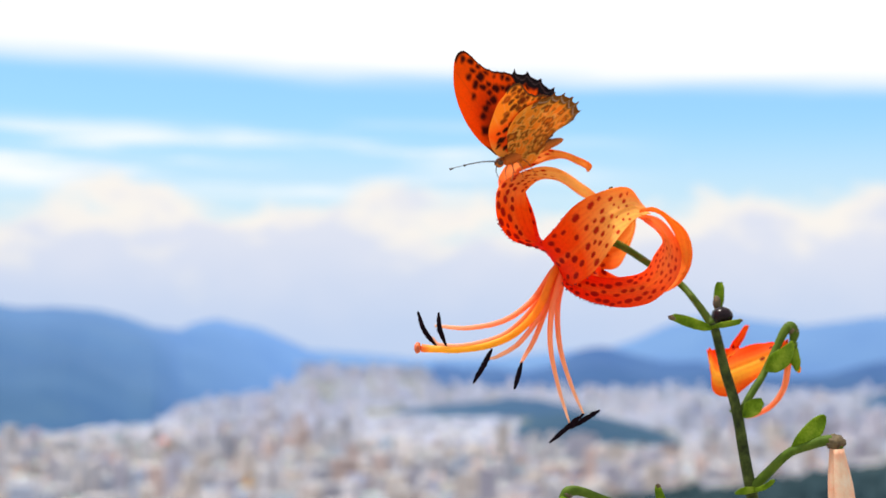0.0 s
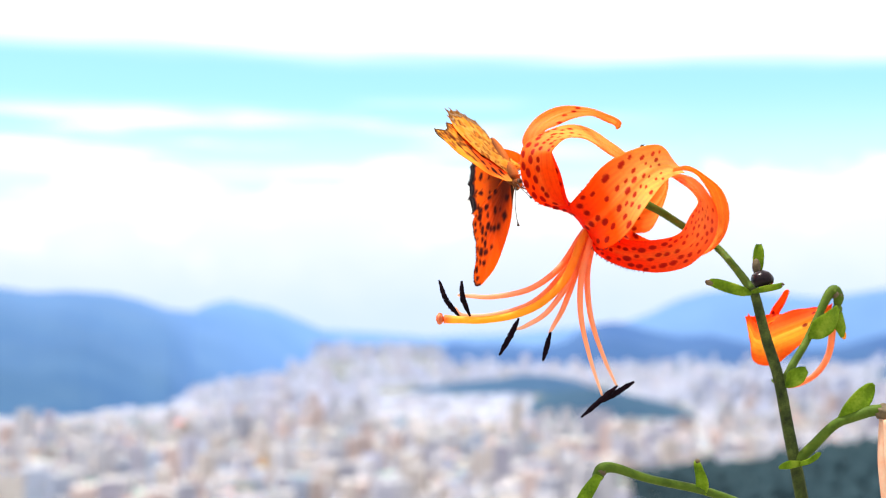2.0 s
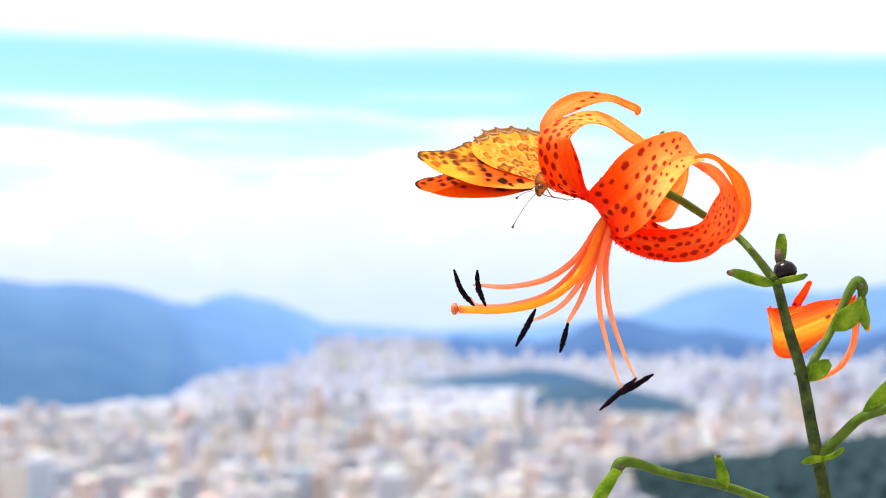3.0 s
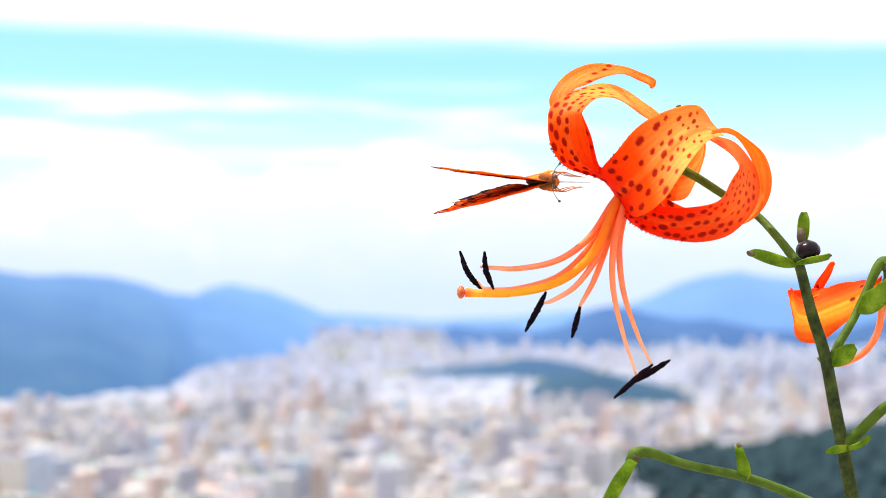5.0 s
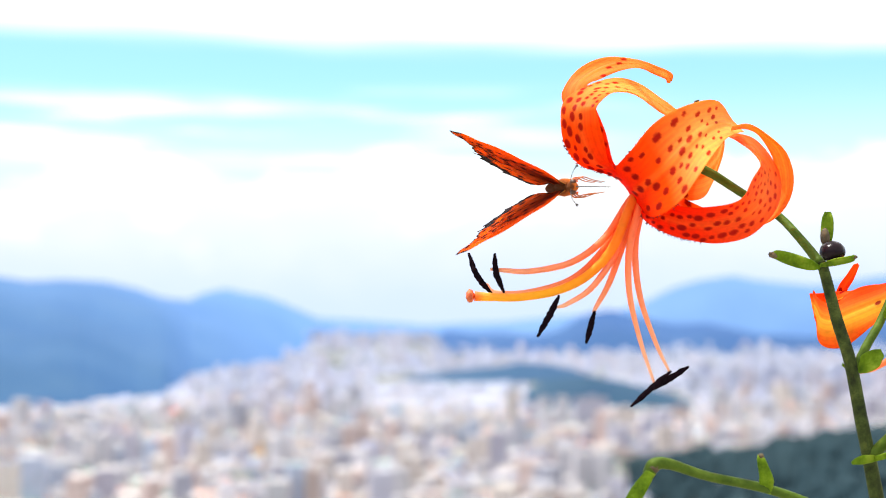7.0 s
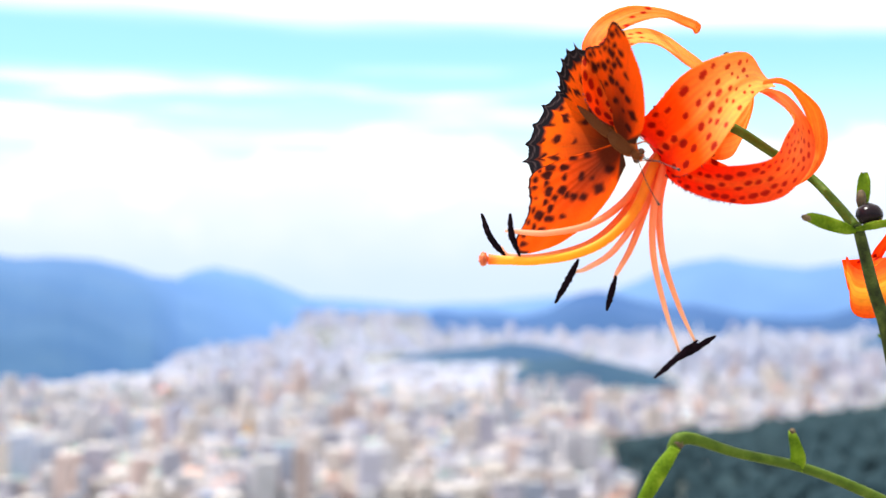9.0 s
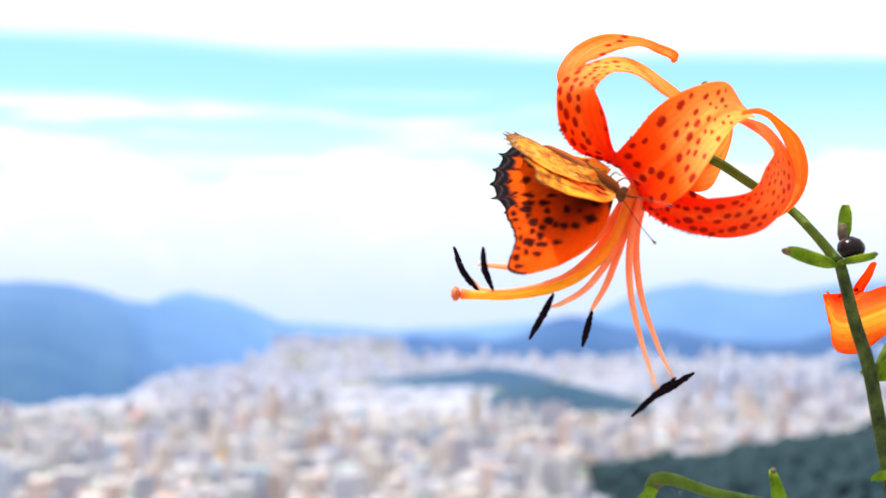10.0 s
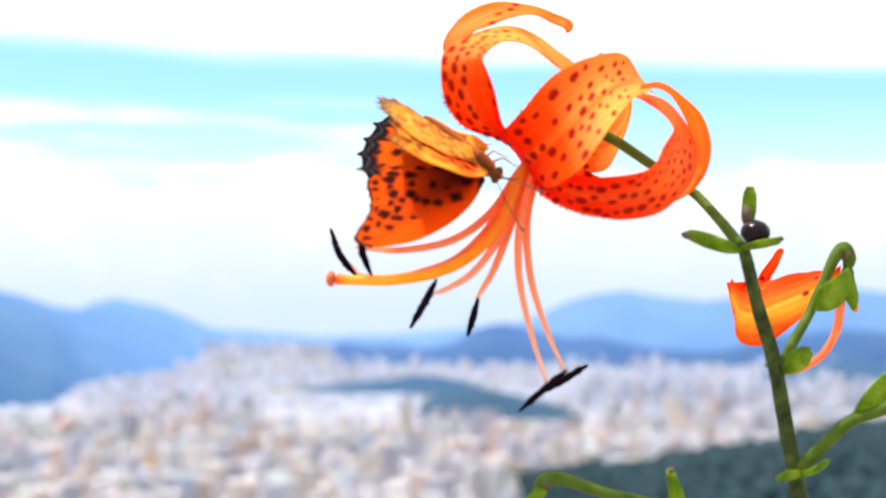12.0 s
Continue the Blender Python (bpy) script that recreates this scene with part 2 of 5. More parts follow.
def tepal(name, stations, parent, seed, spots=60, bulge=0.1, label="", red=0.42, spotty=0.72, pale=1.0, hairs=0, rims=(0, 1), flame=0.0, side=0.0, long=1.35, small=1.0, lean=0.86, wave=0.5):
    """A recurved lily tepal: red at the throat, orange, paler at the bend by its own colour and a painted highlight,
    with maroon spots on its inner face.
    """
    nl, nw = 170, 44
    v, f, L, W = ribbon(stations, nl, nw, bulge, wave, seed, 0.5)
    s = L / L.max()
    rng = np.random.default_rng(seed + 50)
    half = np.abs(W).max(axis=1, keepdims=True)
    e = np.abs(W) / (half + 1e-6)
    deep, orange, soft = (0.95, 0.022, 0.001), (1.0, 0.155, 0.0015), (1.0, 0.53, 0.12)
    face = lerp(deep, orange, (s - 0.08) / red)
    # paler bend; side shifts the painted sun highlight towards one rim
    face = face + (np.array(soft) - face) * (pale * np.clip((s - 0.34) / 0.3, 0, 1) * np.clip(1.15 - e * 0.6 * (1 - abs(side)) + side * W / (half + 1e-6), 0, 1))[..., None]
    face = face + (np.array((0.9, 0.3, 0.04)) - face) * (0.25 * np.exp(-(W / 1.3) ** 2) * (s > 0.12))[..., None]
    if flame:
        face = face + (lerp((0.97, 0.085, 0.003), (1.0, 0.54, 0.05), 1.15 * np.exp(-((W / (half + 1e-6) - 0.25) / 0.5) ** 2)) - face) * flame
    vein = np.sin(W * 5.2 + 0.6 * np.sin(L * 0.35)) * np.sin(W * 2.1 + 1.0)
    face = face * (1 + 0.05 * vein * np.clip(s * 4, 0, 1))[..., None]
    face[..., 1] *= 1 + 0.12 * vein * np.clip(s * 3, 0, 1)
    placed = []
    dark = np.zeros_like(s)
    tries = 0
    while len(placed) < spots and tries < 4000:
        tries += 1
        si = rng.uniform(0.06, spotty)
        wi = rng.uniform(-0.86, lean if si < 0.5 else 0.86)
        i = int(si * (nl - 1))
        c = (L[i, 0], wi * half[i, 0])
        r = small * rng.uniform(0.5, 0.95) * (1.15 - 0.35 * min(1, max(0, si - 0.4) / 0.35)) * (0.75 + 0.25 * min(1, si / 0.2))
        if any((c[0] - p[0]) ** 2 + (c[1] - p[1]) ** 2 < (1.2 + 0.8 * small + r) ** 2 for p in placed):
            continue
        placed.append(c)
        d = np.sqrt(((L - c[0]) / (long * r)) ** 2 + ((W - c[1]) / r) ** 2)
        dark = np.maximum(dark, np.clip((1.12 - d) / 0.28, 0, 1))
    face = face + (lerp((0.27, 0.004, 0.003), (0.55, 0.012, 0.005), (s - 0.25) / 0.4) - face) * (0.95 * dark)[..., None]
    back = lerp((0.92, 0.10, 0.004), (1.0, 0.50, 0.10), s * 1.5)
    back = back + (np.array((0.8, 0.42, 0.08)) - back) * (0.4 * np.exp(-(W / 1.6) ** 2))[..., None]
    if flame:
        back = face
    if hairs:
        papillae(parent, v[:nl * nw].reshape(nl, nw, 3), hairs, seed, rims)
    tint = np.concatenate([back.reshape(-1, 3), face.reshape(-1, 3)])
    return mesh_part(name, v * MM + np.array(HEART - origin(parent)), f, PETAL, parent, label, tint)


def papillae(parent, grid, count, seed, rims):
    """Short dark hairs along the rims of a tepal near the throat."""
    rng = np.random.default_rng(seed + 90)
    nl, nw, _ = grid.shape
    v, f = [], []
    shift = np.array(HEART - origin(parent))
    for _ in range(count):
        i = int(rng.uniform(0.03, 0.34) * nl)
        k = rims[int(rng.integers(0, len(rims)))] * (nw - 1)
        p = grid[i, k]
        d = p - grid[i, nw // 2]
        d = d / (np.linalg.norm(d) + 1e-6) + rng.normal(0, 0.45, 3)
        d = d / np.linalg.norm(d) * rng.uniform(0.4, 1.0)
        o = len(v)
        for q in range(3):
            t = 2.09 * q
            v.append((p - d * 0.2 + 0.26 * np.array((math.cos(t), 0.5, math.sin(t)))) * MM + shift)
        v.append((p + d) * MM + shift)
        f += [(o, o + 1, o + 3), (o + 1, o + 2, o + 3), (o + 2, o, o + 3), (o, o + 2, o + 1)]
    ob = mesh_part("papillae", v, f, PAPILLA, parent, "tiny dark red hairs at the throat")
    tagged(ob, kind="stuff")


def leaf(name, stations, mat, parent, label="", bulge=0.12, thick=0.6):
    v, f, L, W = ribbon(stations, 26, 11, bulge, 0.2, 3, thick)
    return mesh_part(name, v * MM + np.array(HEART - origin(parent)), f, mat, parent, label)


def blob(name, centre, radii, mat, parent, label="", dent=0.0, tilt=0.0):
    bm = bmesh.new()
    bmesh.ops.create_uvsphere(bm, u_segments=28, v_segments=18, radius=1.0)
    for v in bm.verts:
        k = 1 + dent * noise.noise(v.co * 2.3)
        v.co = Vector((v.co.x * radii[0] * k, v.co.y * radii[1] * k, v.co.z * radii[2] * k)) * MM
    bmesh.ops.rotate(bm, cent=(0, 0, 0), matrix=Matrix.Rotation(radians(tilt), 3, "Y"), verts=bm.verts)
    bmesh.ops.translate(bm, vec=Vector(centre) * MM + HEART - origin(parent), verts=bm.verts)
    for f in bm.faces:
        f.smooth = True
    return part(name, bm, mat, parent, label)


# ---- ground, hills and city ----
CITY_Z = -120.0


SPUR_AZ = [4.4, 4.69, 4.98, 6.05, 7.59, 8.93, 9.87, 10.44, 11.57, 12.32, 13.25, 14.87, 17.25, 20.75]
SPUR_EL = [-5.6, -5.06, -4.94, -4.88, -4.62, -4.42, -4.48, -4.42, -4.24, -4.08, -3.98, -3.66, -3.10, -2.60]


def spur(az, d):
    """Rise of the wooded spur on the near side of the city."""
    far = np.interp(az, [4.6, 6.2, 8.0, 10.0, 13.0], [1270, 1230, 960, 700, 590])
    wide = np.interp(az, [4.6, 6.2, 8.0, 10.0, 13.0], [60, 75, 130, 170, 190])
    crest = far * np.tan(np.radians(np.interp(az, SPUR_AZ, SPUR_EL))) - 5.0
    base = np.interp(far, [340, 2000], [CITY_Z, -112])
    return np.where(az > 4.4, np.maximum(0.0, crest - base), 0.0) * np.exp(-((d - far) / wide) ** 2)


def land_height(az, d):
    """Height of the ground at a bearing (degrees, 0 straight ahead, right positive) and distance in metres."""
    z = np.where(d < 0.9, 0.0, -np.minimum(-CITY_Z, (np.maximum(d, 0.9) - 0.9) * 0.36))
    z = np.where(d > 340, np.interp(d, [340, 2000, 4500, 5000], [CITY_Z, -112, -74, -72]), z)
    # a built-over rise at the far side of the plain
    z = z + 34 * np.interp(az, [-5.0, -4.3, -0.4, 0.6], [0, 1, 1, 0]) * np.interp(d, [3300, 4200, 4900], [0, 1, 1])
    return z + spur(az, d)


def ground():
    az = np.concatenate([np.linspace(-180, -24, 40), np.linspace(-23.6, 24, 180), np.linspace(25, 180, 40)])
    rr = np.concatenate([[0.02, 0.3, 0.6, 0.9], np.geomspace(1.2, 300, 40), np.linspace(320, 900, 50), np.geomspace(930, 4900, 70)])
    verts, faces = [], []
    na = len(az) - 1
    for r in rr:
        z = land_height(az[:-1], np.full(na, r))
        for a, h in zip(az[:-1], z):
            k = noise.fractal(Vector((math.sin(radians(a)) * r * 0.02, math.cos(radians(a)) * r * 0.02, 0)), 1.0, 2.0, 4) * min(2.5, r * 0.012)
            verts.append((math.sin(radians(a)) * r + 0.076, math.cos(radians(a)) * r, h + k))
    for i in range(len(rr) - 1):
        for j in range(na):
            k = (j + 1) % na
            faces.append((i * na + j, i * na + k, (i + 1) * na + k, (i + 1) * na + j))
    faces.append(tuple(range(na)))
    g = mesh_part("ground", verts, faces, GROUND, None)
    g.data.materials.append(BOUNCE_HILLTOP)
    g.data.polygons.foreach_set("material_index", [1 if i < 44 * na else 0 for i in range(len(faces) - 1)] + [1])
    tagged(g, "unseen hilltop, pale to bounce light, falling to a broad city plain", "ground", kind="structure")


def city_edge(az):
    """Distance at which the western quarters end at the foot of the mountain."""
    return np.interp(az, [-15.04, -13.21, -12.28, -11.34, -10.4, -9.45, -8.88, -8.59, -7.54, -6.58, -5.61, -4.74], [2192, 2169, 2211, 2334, 2457, 2439, 2756, 3015, 3254, 3500, 3752, 4007])


def ridge(name, az, el, d, depth, foot, mat, label, seed, lumps=1.0, crest=None, start=None):
    """A far mountain ridge whose skyline follows the given elevations (degrees) over the bearings; crest and start: distances of its crest and foot by bearing."""
    n = 200
    crest, start = crest or (lambda a: d), start or (lambda a: d - depth)
    A = np.linspace(az[0], az[-1], n)
    E = np.interp(A, az, el)
    rng = Vector((seed * 7.1, 0, 0))
    rows = 14
    verts, faces = [], []
    for j in range(rows + 5):
        f = j / rows
        for a, e in zip(A, E):
            far, near = float(crest(a)), float(start(a))
            dist = near + (far - near) * f if f <= 1 else far + min(depth, 300) * (f - 1)
            topz = far * math.tan(radians(e)) + 1.06
            fz = min(foot, float(land_height(np.array([a]), np.array([near]))[0]) - 3)
            prof = f ** 0.8 if f <= 1 else max(0.0, 1 - (f - 1) * 2.2)
            p = Vector((math.sin(radians(a)) * dist, math.cos(radians(a)) * dist, 0))
            rough = noise.fractal(p * 0.0035 + rng, 1.0, 2.0, 5) * 26 * lumps * math.sin(min(f, 1.0) * math.pi) + noise.fractal(p * 0.02 + rng, 1.0, 2.0, 3) * 3.0
            verts.append((p.x, p.y, fz + (topz - fz) * prof + rough * (0.35 if f > 0.9 else 1.0)))
    for j in range(rows + 4):
        for i in range(n - 1):
            faces.append((j * n + i, j * n + i + 1, (j + 1) * n + i + 1, (j + 1) * n + i))
    r = mesh_part(name, verts, faces, mat, None)
    tagged(r, label, "mountain", kind="structure")


def painted_haze(name, forest, near, far, y0, y1):
    """Wooded slopes with the blue haze of kilometres painted in as a glow, stronger the farther off the slope lies."""
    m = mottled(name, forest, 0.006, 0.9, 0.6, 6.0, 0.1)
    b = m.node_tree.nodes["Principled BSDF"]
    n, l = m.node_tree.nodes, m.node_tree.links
    banks = noise_node(n, l, 0.0035)          # thicker and thinner banks in the painted haze over the folds
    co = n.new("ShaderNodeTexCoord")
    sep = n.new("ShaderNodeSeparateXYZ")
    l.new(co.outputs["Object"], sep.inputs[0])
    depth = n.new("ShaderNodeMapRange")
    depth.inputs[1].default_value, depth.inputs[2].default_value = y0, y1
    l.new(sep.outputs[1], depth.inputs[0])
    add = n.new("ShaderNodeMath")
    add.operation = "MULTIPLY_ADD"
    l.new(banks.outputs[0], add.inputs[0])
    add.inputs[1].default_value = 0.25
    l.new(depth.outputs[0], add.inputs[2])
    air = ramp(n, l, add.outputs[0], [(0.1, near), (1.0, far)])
    # the haze is put into the slope itself, as emission
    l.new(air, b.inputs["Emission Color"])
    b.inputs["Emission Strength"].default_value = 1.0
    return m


# the hilltop is out of view; pale to throw light up at the flower
BOUNCE_HILLTOP = mottled("pale unseen hilltop for bounce light", [(0.25, (0.20, 0.19, 0.14)), (0.5, (0.36, 0.33, 0.28)), (0.7, (0.46, 0.42, 0.36)), (0.85, (0.30, 0.29, 0.16))], 5.0, 0.9, 0.8, 0.03, 0.1)
GROUND = mottled("grass and city ground", [(0.3, (0.05, 0.075, 0.03)), (0.5, (0.18, 0.19, 0.19)), (0.7, (0.30, 0.29, 0.31))], 0.012, 0.9, 0.4, 0.5, 0.2)
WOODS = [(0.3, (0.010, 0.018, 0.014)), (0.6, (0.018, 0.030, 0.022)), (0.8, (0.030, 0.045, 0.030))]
ground()
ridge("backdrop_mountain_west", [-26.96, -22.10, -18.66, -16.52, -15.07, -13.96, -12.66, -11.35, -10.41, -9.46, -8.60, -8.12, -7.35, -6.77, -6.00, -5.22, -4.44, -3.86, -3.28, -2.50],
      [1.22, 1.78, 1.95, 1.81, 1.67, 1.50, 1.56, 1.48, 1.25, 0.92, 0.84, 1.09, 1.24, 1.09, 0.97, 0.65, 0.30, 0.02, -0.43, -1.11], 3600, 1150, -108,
      painted_haze("western mountain", WOODS, (0.036, 0.130, 0.345), (0.175, 0.365, 0.81), 2250, 4750), "hazy blue wooded mountain beyond the city", 1,
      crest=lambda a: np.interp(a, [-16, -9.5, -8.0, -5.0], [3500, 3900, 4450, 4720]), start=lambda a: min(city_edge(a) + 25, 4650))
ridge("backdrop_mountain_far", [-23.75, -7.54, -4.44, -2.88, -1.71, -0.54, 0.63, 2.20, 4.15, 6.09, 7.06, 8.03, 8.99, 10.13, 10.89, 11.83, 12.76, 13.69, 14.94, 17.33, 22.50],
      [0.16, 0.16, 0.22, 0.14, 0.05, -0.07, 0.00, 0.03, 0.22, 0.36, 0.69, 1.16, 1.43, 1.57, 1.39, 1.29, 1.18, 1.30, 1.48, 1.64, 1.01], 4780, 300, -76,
      painted_haze("far mountains", WOODS, (0.165, 0.33, 0.72), (0.22, 0.41, 0.82), 4400, 4780), "pale blue far mountain chain in haze", 2, 0.6)
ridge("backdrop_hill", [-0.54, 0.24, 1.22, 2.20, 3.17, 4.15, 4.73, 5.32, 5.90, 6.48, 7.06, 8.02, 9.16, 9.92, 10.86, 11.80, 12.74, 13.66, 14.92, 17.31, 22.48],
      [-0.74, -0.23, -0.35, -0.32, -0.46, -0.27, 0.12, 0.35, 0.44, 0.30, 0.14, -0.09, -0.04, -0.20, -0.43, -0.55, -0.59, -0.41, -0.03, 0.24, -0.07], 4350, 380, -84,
      painted_haze("middle hill", WOODS, (0.042, 0.125, 0.38), (0.07, 0.175, 0.50), 3950, 4350), "blue wooded hill behind the city", 3)
KNOLL_HAZE = painted_haze("wooded knolls", WOODS, (0.025, 0.085, 0.20), (0.05, 0.135, 0.32), 2100, 3200)
ridge("backdrop_knoll_west", [-2.31, -1.92, -0.94, 0.23, 1.60, 2.78, 3.75, 4.72, 5.30, 5.68], [-2.21, -2.05, -1.83, -1.68, -1.53, -1.37, -1.42, -1.63, -1.93, -2.22], 2950, 160, -104, KNOLL_HAZE, "low dark wooded knoll in the middle of the city", 4, 0.2)
ridge("backdrop_knoll_east", [2.96, 3.74, 5.10, 6.07, 7.03, 7.99, 8.56], [-2.31, -2.00, -1.80, -1.98, -2.22, -2.45, -2.75], 2250, 190, -113, KNOLL_HAZE, "low dark wooded knoll in the middle of the city", 5, 0.2)
ridge("backdrop_knoll_far", [13.46, 13.75, 14.38, 15.29, 16.57, 18.17, 21.61], [-2.07, -1.79, -1.45, -1.00, -0.79, -0.90, -1.52], 3300, 170, -108, KNOLL_HAZE, "low dark wooded hill at the edge of the city", 6, 0.2)
# the city on the plain
def shifted(n, l, colour, low, high):
    """A colour whose value changes from house to house."""
    geo, info = n.new("ShaderNodeNewGeometry"), n.new("ShaderNodeObjectInfo")
    add, fr, mr = n.new("ShaderNodeMath"), n.new("ShaderNodeMath"), n.new("ShaderNodeMapRange")
    fr.operation = "FRACT"
    l.new(geo.outputs["Random Per Island"], add.inputs[0])
    l.new(info.outputs["Random"], add.inputs[1])
    l.new(add.outputs[0], fr.inputs[0])
    l.new(fr.outputs[0], mr.inputs[0])
    mr.inputs[3].default_value, mr.inputs[4].default_value = low, high
    hs = n.new("ShaderNodeHueSaturation")
    l.new(mr.outputs[0], hs.inputs["Value"])
    l.new(colour, hs.inputs["Color"])
    return hs.outputs[0], fr.outputs[0]


def house_mat(name, tone, scale=0.12, low=0.84, high=1.14, own=0.62):
    # tones drawn towards a cool pale grey, standing in for haze
    tone = tuple((own * c + (1 - own) * g) * k for c, g, k in zip(tone, (0.56, 0.55, 0.60), (0.855, 0.86, 0.895) if own < 1 else (1, 1, 1)))
    d = [c * 0.86 for c in tone]
    m = mottled(name, [(0.3, tuple(d)), (0.55, tone), (0.8, tuple(min(0.9, c * 1.08) for c in tone))], scale, 0.8, 0.2, 0.2, 0.2)
    n, l = m.node_tree.nodes, m.node_tree.links
    b = n["Principled BSDF"]
    l.new(shifted(n, l, b.inputs["Base Color"].links[0].from_socket, low, high)[0], b.inputs["Base Color"])
    return m


def roof_mix(name):
    """Roof coats of many colours, one a house."""
    m, n, l, b = material(name, 0.8)
    t = noise_node(n, l, 0.2)
    grey = ramp(n, l, t.outputs[0], [(0.3, (0.9, 0.9, 0.9)), (0.7, (1.0, 1.0, 1.0))])
    pick = shifted(n, l, grey, 1.0, 1.0)[1]
    c = ramp(n, l, pick, [(0.0, (0.45, 0.43, 0.42)), (0.24, (0.33, 0.34, 0.38)), (0.44, (0.50, 0.46, 0.42)), (0.60, (0.16, 0.36, 0.30)), (0.70, (0.10, 0.20, 0.42)), (0.78, (0.58, 0.57, 0.58)), (0.92, (0.62, 0.26, 0.14)), (0.97, (0.14, 0.15, 0.19))])
    n[c.node.name].color_ramp.interpolation = "CONSTANT"
    mx = n.new("ShaderNodeMix")
    mx.data_type, mx.blend_type = "RGBA", "MULTIPLY"
    mx.inputs[0].default_value = 1.0
    l.new(c, mx.inputs[6])
    l.new(grey, mx.inputs[7])
    l.new(mx.outputs[2], b.inputs["Base Color"])
    return m


TONES = [house_mat("white plaster", (0.62, 0.60, 0.62)), house_mat("cream render", (0.66, 0.56, 0.46)), house_mat("peach brick", (0.62, 0.42, 0.33)), house_mat("grey concrete", (0.34, 0.35, 0.42)),
         house_mat("lilac grey panel", (0.44, 0.42, 0.52)), house_mat("pale blue panel", (0.36, 0.45, 0.60))]
# far walls: distance haze put into the colour as pale bluish tones
HAZE_TONES = [house_mat("white towers with painted haze", (0.58, 0.61, 0.74), low=0.85, own=1.0), house_mat("pale lilac towers with painted haze", (0.48, 0.51, 0.66), low=0.85, own=1.0), house_mat("pale rose towers with painted haze", (0.56, 0.54, 0.63), low=0.85, own=1.0)]
ROOFS = [house_mat("grey roof", (0.30, 0.30, 0.34)), house_mat("pale roof", (0.40, 0.39, 0.41)), house_mat("green roof coat", (0.12, 0.38, 0.30)), house_mat("blue metal roof", (0.06, 0.16, 0.42)), house_mat("orange tiled roof", (0.85, 0.16, 0.05), low=0.95, own=1.0)]
# far roofs, tinted bluish to go with the hazed walls
FAR_ROOF = house_mat("far roofs with painted haze", (0.36, 0.39, 0.50), low=0.7, high=1.2, own=1.0)
ROOF_MIX = roof_mix("assorted roof coats")
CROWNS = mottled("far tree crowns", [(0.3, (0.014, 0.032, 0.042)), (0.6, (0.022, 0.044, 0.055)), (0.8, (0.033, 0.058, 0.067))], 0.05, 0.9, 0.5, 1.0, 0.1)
rng_city = np.random.default_rng(5)


def cuboid(bm, x0, x1, y0, y1, z0, z1):
    v = [bm.verts.new(p) for p in ((x0, y0, z0), (x1, y0, z0), (x1, y1, z0), (x0, y1, z0), (x0, y0, z1), (x1, y0, z1), (x1, y1, z1), (x0, y1, z1))]
    for f in ((0, 1, 5, 4), (1, 2, 6, 5), (2, 3, 7, 6), (3, 0, 4, 7), (4, 5, 6, 7), (3, 2, 1, 0)):
        bm.faces.new([v[i] for i in f])


def loft(bm, w, deep, levels):
    """A closed block from rows of (height, inset)."""
    rings = []
    for z, q in levels:
        x, y = w / 2 - q, deep / 2 - q
        rings.append([bm.verts.new(p) for p in ((-x, -y, z), (x, -y, z), (x, y, z), (-x, y, z))])
    for a, c in zip(rings, rings[1:]):
        for k in range(4):
            m = (k + 1) % 4
            bm.faces.new((a[k], a[m], c[m], c[k]))
    bm.faces.new(rings[-1])
    bm.faces.new(rings[0][::-1])


def place(az, d):
    return math.sin(radians(az)) * d, math.cos(radians(az)) * d, float(land_height(np.array([az]), np.array([float(d)]))[0])


def building(az, d, w, deep, h, tone, roof, turn, label, group, gable=False):
    """A block of flats or a house: walls with recessed storey bands, a roof slab with parapet, a stair house."""
    x, y, z = place(az, d)
    b = tagged(new("apartment_block" if h > 14 else "house"), label, "building", group, "thing")
    b.location, b.rotation_euler = (x, y, z - 1.5), (0, 0, radians(turn))
    bm = bmesh.new()
    n = max(2, int(h / 3))
    levels = [(0.0, 0.0)]
    for i in range(n):
        z0, dz = i * h / n, h / n
        levels += [(z0 + dz * 0.35, 0.0), (z0 + dz * 0.36, 0.35), (z0 + dz * 0.84, 0.35), (z0 + dz * 0.85, 0.0)]
    loft(bm, w, deep, levels + [(h, 0.0)])
    part("wall", bm, tone, b)
    bm = bmesh.new()
    if gable:
        r = w * 0.3
        p = [bm.verts.new(q) for q in ((-w / 2 - 0.4, -deep / 2 - 0.4, h), (w / 2 + 0.4, -deep / 2 - 0.4, h), (w / 2 + 0.4, deep / 2 + 0.4, h), (-w / 2 - 0.4, deep / 2 + 0.4, h), (-w / 2, 0, h + r), (w / 2, 0, h + r))]
        for f in ((0, 1, 5, 4), (2, 3, 4, 5), (0, 4, 3), (1, 2, 5), (3, 2, 1, 0)):
            bm.faces.new([p[i] for i in f])
    else:
        loft(bm, w, deep, [(h + 0.004, -0.25), (h + 1.3, -0.25), (h + 1.3, 0.25), (h + 0.4, 0.25)])
    part("roof", bm, roof, b)
    if not gable and w > 9:
        bm = bmesh.new()
        cuboid(bm, -w * 0.14, w * 0.16, -deep * 0.2, deep * 0.2, h + 0.404, h + 3.4)
        part("stair_house", bm, tone, b)
    return b


def wooded(az, d):
    return float(spur(np.array([az]), np.array([float(d)]))[0]) > 3.0


